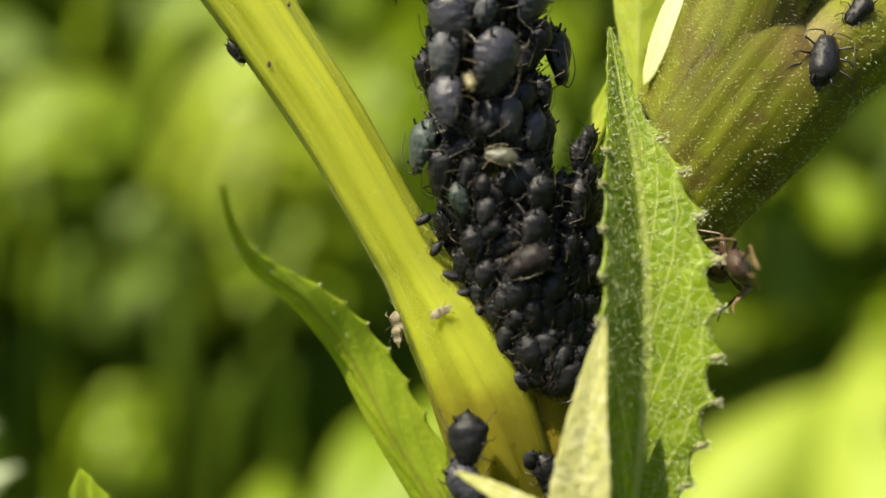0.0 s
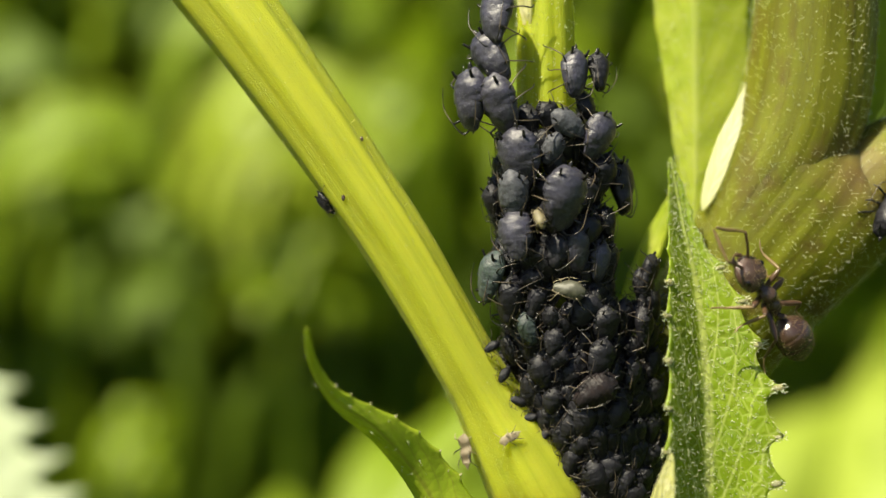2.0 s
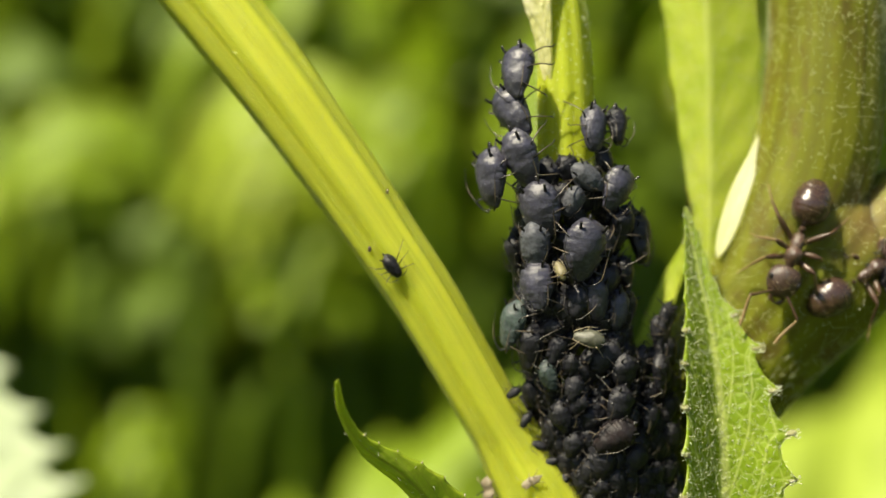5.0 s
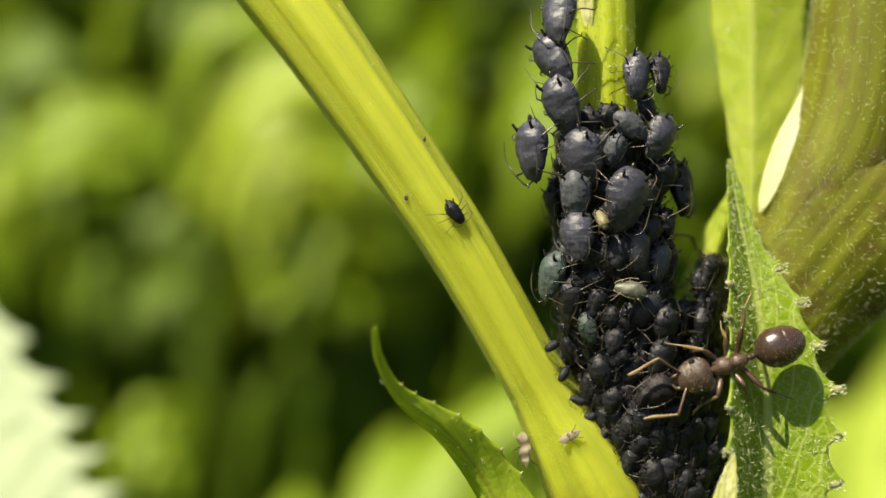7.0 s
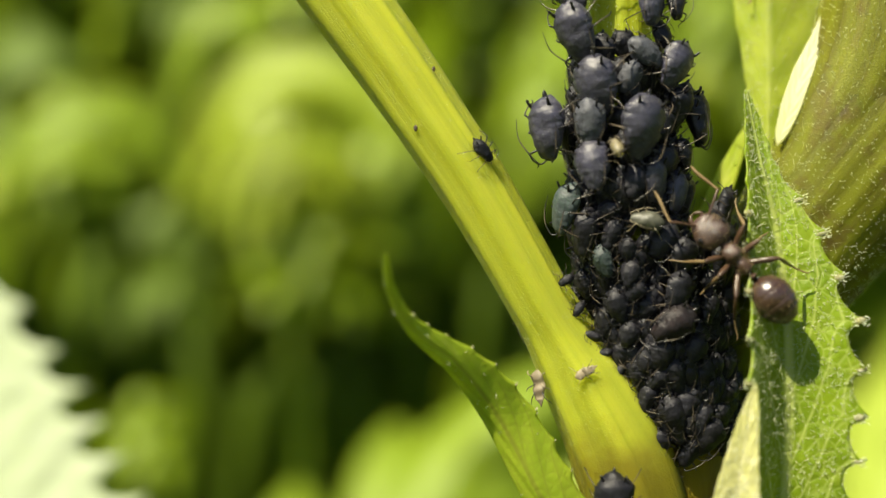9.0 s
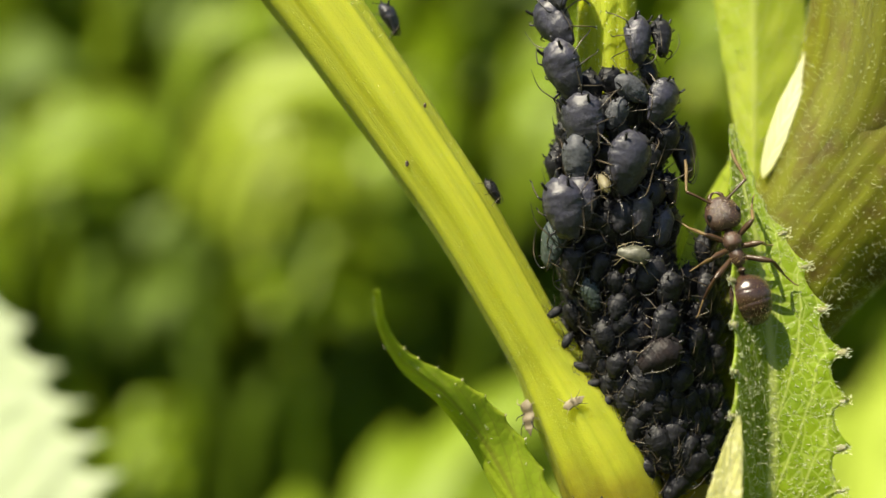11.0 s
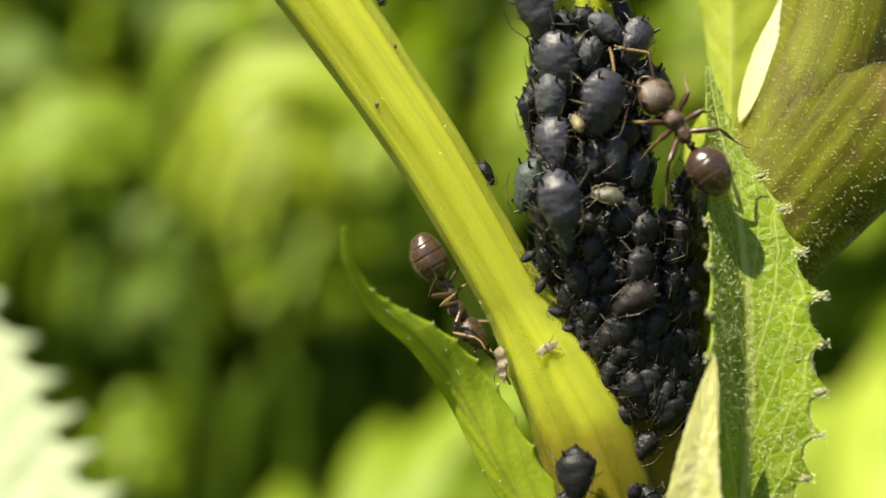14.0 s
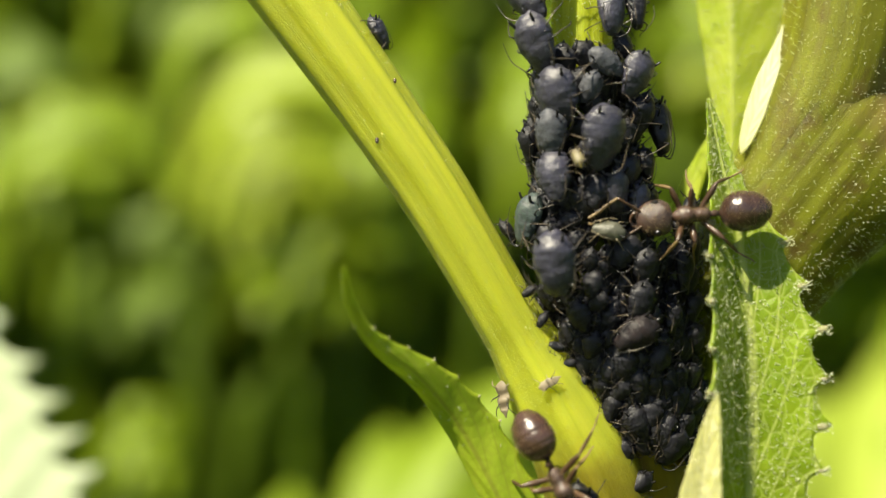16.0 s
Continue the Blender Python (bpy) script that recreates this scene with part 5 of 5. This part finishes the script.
def motions():
    front, edge = (0, -1, 0.1), (0.55, -0.8, 0.1)
    walk(ANT_A, [
        (0.0, crawl(16.3, 1.3, -3.0, (-0.1, -1, -0.05), (0.9, 0, 0.4))), (0.3, crawl(16.2, 1.1, -2.9, (-0.1, -1, 0.05), (0.9, -0.1, 0.4))),
        (0.6, crawl(16.1, 0.5, -2.6, (-0.1, -0.9, 0.4), (0.9, -0.1, 0.2))), (0.9, crawl(15.9, -0.4, -2.4, (-0.15, -0.5, 0.8), (0.8, -0.5, 0.1))), (1.2, crawl(15.8, -0.8, -1.5, -20, edge)), (1.5, crawl(15.9, -0.8, -0.7, -35, edge)), (2.1, crawl(15.0, -0.3, 0.6, -53, edge)), (2.5, crawl(14.4, 0.1, 0.3, -79, front)),
        (3.0, crawl(16.0, 0.6, 0.8, -14, front)), (3.5, crawl(17.1, 1.4, 1.6, -12, front)), (3.8, crawl(17.8, 1.4, 0.5, 19, front)), (4.0, crawl(18.3, 1.4, 0.7, 35, front)), (4.2, crawl(17.3, 1.4, 0.9, -18, front)),
        (4.7, crawl(18.0, 1.6, 2.4, 40, front)), (5.4, crawl(21.5, 1.9, 5.0, 62, front)), (6.2, crawl(26.5, 2.3, 7.3, 62, front)), (7.5, crawl(35.0, 3.0, 11.4, 64, front)), (16.0, crawl(38.0, 3.3, 12.9, 64, front))])
    walk(ANT_B, [
        (0.0, crawl(18.9, 1.4, 24.0, 185, front)), (2.0, crawl(18.6, 1.0, 21.0, 190, front)), (2.5, crawl(18.9, 1.0, 17.8, 200, front)), (2.7, crawl(19.0, 1.2, 15.8, 205, front)),
        (3.0, crawl(19.1, 1.4, 13.0, 210, front)), (3.3, crawl(16.9, 1.4, 7.5, 200, front)), (3.5, crawl(16.5, 1.4, 6.9, 210, front)), (3.8, crawl(16.6, 1.4, 6.9, 217, front)), (4.0, crawl(16.7, 1.4, 7.5, 238, front)), (4.2, crawl(17.4, 1.4, 8.2, 209, front)),
        (4.8, crawl(16.6, 1.2, 5.8, 200, front)), (5.5, crawl(15.0, 0.4, 2.4, 215, front)),
        (6.3, crawl(13.02, -0.30, -0.31, 252, front)), (7.0, crawl(11.47, -1.00, -1.63, 250, front)), (7.4, crawl(10.53, -1.30, -1.54, 260, front)), (8.0, crawl(10.36, -1.20, -1.84, 282, front)), (8.5, crawl(10.16, -1.25, -1.12, 300, front)), (9.0, crawl(10.97, -0.80, -0.51, 318, front)), (9.2, crawl(11.43, -0.60, 0.10, 331, front)),
        (10.2, crawl(11.37, -0.30, 1.00, 340, front)),
        (11.3, crawl(11.83, -0.07, 1.30, 347, front)), (11.5, crawl(12.22, 0.10, 1.60, 355, front)), (12.0, crawl(11.41, -0.40, 0.20, 318, front)), (12.5, crawl(10.69, -0.60, 1.04, 321, front)), (13.0, crawl(10.18, -0.77, 1.76, 317, front)), (13.5, crawl(10.29, -0.74, 2.46, 324, front)), (14.0, crawl(10.30, -0.61, 3.50, 326, front)), (14.5, crawl(10.52, -0.39, 3.64, 335, front)), (15.0, crawl(10.61, -0.36, 4.41, 342, front)), (15.5, crawl(10.60, -0.43, 3.98, 326, front)), (16.0, crawl(10.93, -0.20, 1.63, 266, front))])
    right, left, reach = (0.8, 0.45, 0.45), (-0.8, 0.3, -0.45), (0.6, 0.45, 0.66)
    walk(ANT_C, [
        (0.0, crawl(-17.5, 2.6, 31.0, 142, right)), (9.0, crawl(-12.0, 2.8, 23.0, 142, right)), (11.3, crawl(-4.4, 2.7, 14.4, 141, right)), (11.5, crawl(-0.7, 2.2, 13.1, 140, right)), (11.7, crawl(1.2, 1.7, 5.8, 140, right)),
        (12.0, crawl(2.12, 1.6, 6.0, 121, reach)), (12.3, crawl(1.62, 1.6, 5.8, 127, reach)), (12.5, crawl(1.92, 1.6, 5.6, 128, reach)), (12.8, crawl(2.02, 1.6, 6.6, 117, reach)),
        (13.0, crawl(1.42, 2.2, 6.0, 134, reach)), (13.2, crawl(1.5, 3.2, 5.4, 146, (0.5, 0.85, 0.2))), (13.5, crawl(0.8, 3.8, 2.5, 150, (-0.1, 1, 0))), (13.8, crawl(0.4, 1.8, -0.5, 142, left)),
        (14.0, crawl(1.9, 1.5, -2.8, 148, left)), (14.5, crawl(3.15, 0.7, -4.0, 117, (-0.45, -0.85, -0.2))), (15.0, crawl(2.95, 0.6, -3.35, 106, (-0.4, -0.85, -0.2))), (15.5, crawl(2.72, 0.5, -3.85, 111, (-0.4, -0.85, -0.2))),
        (16.0, crawl(5.6, -1.2, -8.1, 148, (-0.35, -0.9, 0)))])
    behind = (-0.35, 0.9, 0.1)
    walk(ANT_D, [
        (0.0, crawl(12.9, 5.6, 21.0, 185, behind)), (2.5, crawl(14.1, 5.4, 17.5, 185, behind)), (3.5, crawl(13.6, 5.2, 12.6, 185, behind)), (4.2, crawl(13.7, 5.2, 8.2, 180, behind)),
        (5.6, crawl(13.9, 5.2, 4.0, 180, behind)), (6.8, crawl(13.9, 5.4, 1.4, 250, behind)), (7.2, crawl(12.7, 5.2, 2.6, 320, behind)), (7.4, crawl(12.7, 5.0, 5.2, 350, behind)),
        (7.6, crawl(12.7, 5.0, 6.6, 355, behind)), (8.2, crawl(13.3, 5.2, 9.0, 380, behind)), (9.5, crawl(14.3, 5.6, 14.0, 360, behind)), (16.0, crawl(14.3, 6.4, 21.0, 360, behind))])
    stepping(LIMBS_A, 9.0, 20, 0.3, ((7.5, 16.0),))
    stepping(LIMBS_B, 8.0, 16, 1.1, ((0.0, 2.0), (7.5, 11.0), (12.6, 15.5)))
    stepping(LIMBS_C, 9.0, 18, 2.0, ((0.0, 8.0), (12.0, 12.8)))
    stepping(LIMBS_D, 8.0, 16, 0.7, ((10.0, 16.0),))

    base = Matrix.Translation(Vector((-4, 50, -470)) * U)
    walk(NEIGHBOUR, [(t, base @ pose(0, 0, 0, 0, a, 0) @ base.inverted()) for t, a in ((0.0, -0.34), (0.4, -0.26), (0.8, -0.15), (1.2, -0.05), (1.6, 0.0), (16.0, 0.0))])

    def on_branch(t, x, z, tail, size=0.95):
        cx, cy, r = section(BRANCH_PATH, z)
        u = max(-1.0, min(1.0, (x - cx) * 0.84 / r))
        n = Vector((u * 0.84, -math.sqrt(1 - u * u), u * 0.54))
        h = r + size * 0.2
        return t, x, cy + h * n.y, z, tail, n, 0

    def climb(thing_, size, rows):
        walk(thing_, [(t, stand(x, y, z, tail, out, size, lift)) for t, x, y, z, tail, out, lift in rows])


    climb(WALKER, 0.95, [on_branch(*row) for row in (
        (0.0, -2.45, 5.3, -38), (1.5, -2.05, 4.7, -38), (2.5, -1.5, 4.2, -36), (3.5, -0.95, 3.85, -34), (4.2, -0.6, 3.9, -36), (6.3, 0.55, 4.0, -38), (7.0, 0.82, 4.04, -40), (8.0, 1.06, 4.06, -45),
        (9.0, 1.47, 3.76, -50), (11.5, 2.45, 3.4, -55), (12.5, 2.8, 2.75, -40), (14.5, 3.25, 1.85, -38), (16.0, 3.9, 1.05, -36))])
    climb(CLIMBER, 2.2, [
        (0.0, 3.95, 0.6, 8.5, 2, (-0.75, -0.65, 0), 0), (3.5, 3.97, 0.6, 8.25, 2, (-0.75, -0.65, 0), 0), (4.2, 3.95, 0.6, 7.9, 2, (-0.8, -0.6, 0), 0), (6.3, 3.9, 0.7, 6.9, -6, (-0.8, -0.6, 0), 0),
        (7.0, 3.95, 0.6, 6.5, -6, (-0.8, -0.6, 0), 0), (9.0, 4.0, 0.3, 4.6, -4, (-0.7, -0.7, 0), 0), (11.3, 5.1, -0.9, 2.6, -12, (-0.3, -0.95, 0), 5), (12.5, 5.55, -1.1, 1.7, -15, (-0.25, -0.97, 0), 5),
        (14.5, 5.75, -1.15, 0.55, -8, (-0.2, -0.98, 0), 5), (16.0, 5.5, -1.1, -0.1, -4, (-0.25, -0.97, 0), 5)])
    climb(STRAY, 1.35, [(0.0, 9.61, 1.00, -7.13, 20, (0, -1, 0), 0), (8.0, 9.62, 1.00, -7.45, 20, (0, -1, 0), 0), (9.0, 9.52, 1.00, -7.71, 25, (0, -1, 0), 0), (12.5, 9.52, 1.00, -8.22, 35, (0, -1, 0), 0),
                        (14.5, 9.02, 1.00, -8.64, 36, (0, -1, 0), 0), (16.0, 8.77, 1.00, -8.72, 50, (0, -1, 0), 0)])
    climb(SECOND, 1.25, [(0.0, -9.4, 2.6, 19.6, -38, (0.85, 0.1, 0.45), 0), (5.0, -9.0, 2.6, 19.0, -38, (0.85, 0.1, 0.45), 0), (9.0, -3.4, 2.4, 12.6, -38, (0.85, 0.1, 0.45), 0), (11.5, -1.75, 2.2, 10.3, -36, (0.85, 0.1, 0.45), 0), (16.0, -1.1, 1.9, 8.95, -36, (0.85, -0.2, 0.45), 0)])
    climb(TWIG, 1.9, [(0.0, 20.1, 1.7, 4.9, 193, (0, -1, 0.1), 0), (1.5, 20.65, 1.7, 4.15, 205, (0, -1, 0.1), 0), (4.0, 20.5, 1.7, 3.85, 205, (0, -1, 0.1), 0), (16.0, 20.6, 1.7, 3.9, 210, (0, -1, 0.1), 0)])


motions()
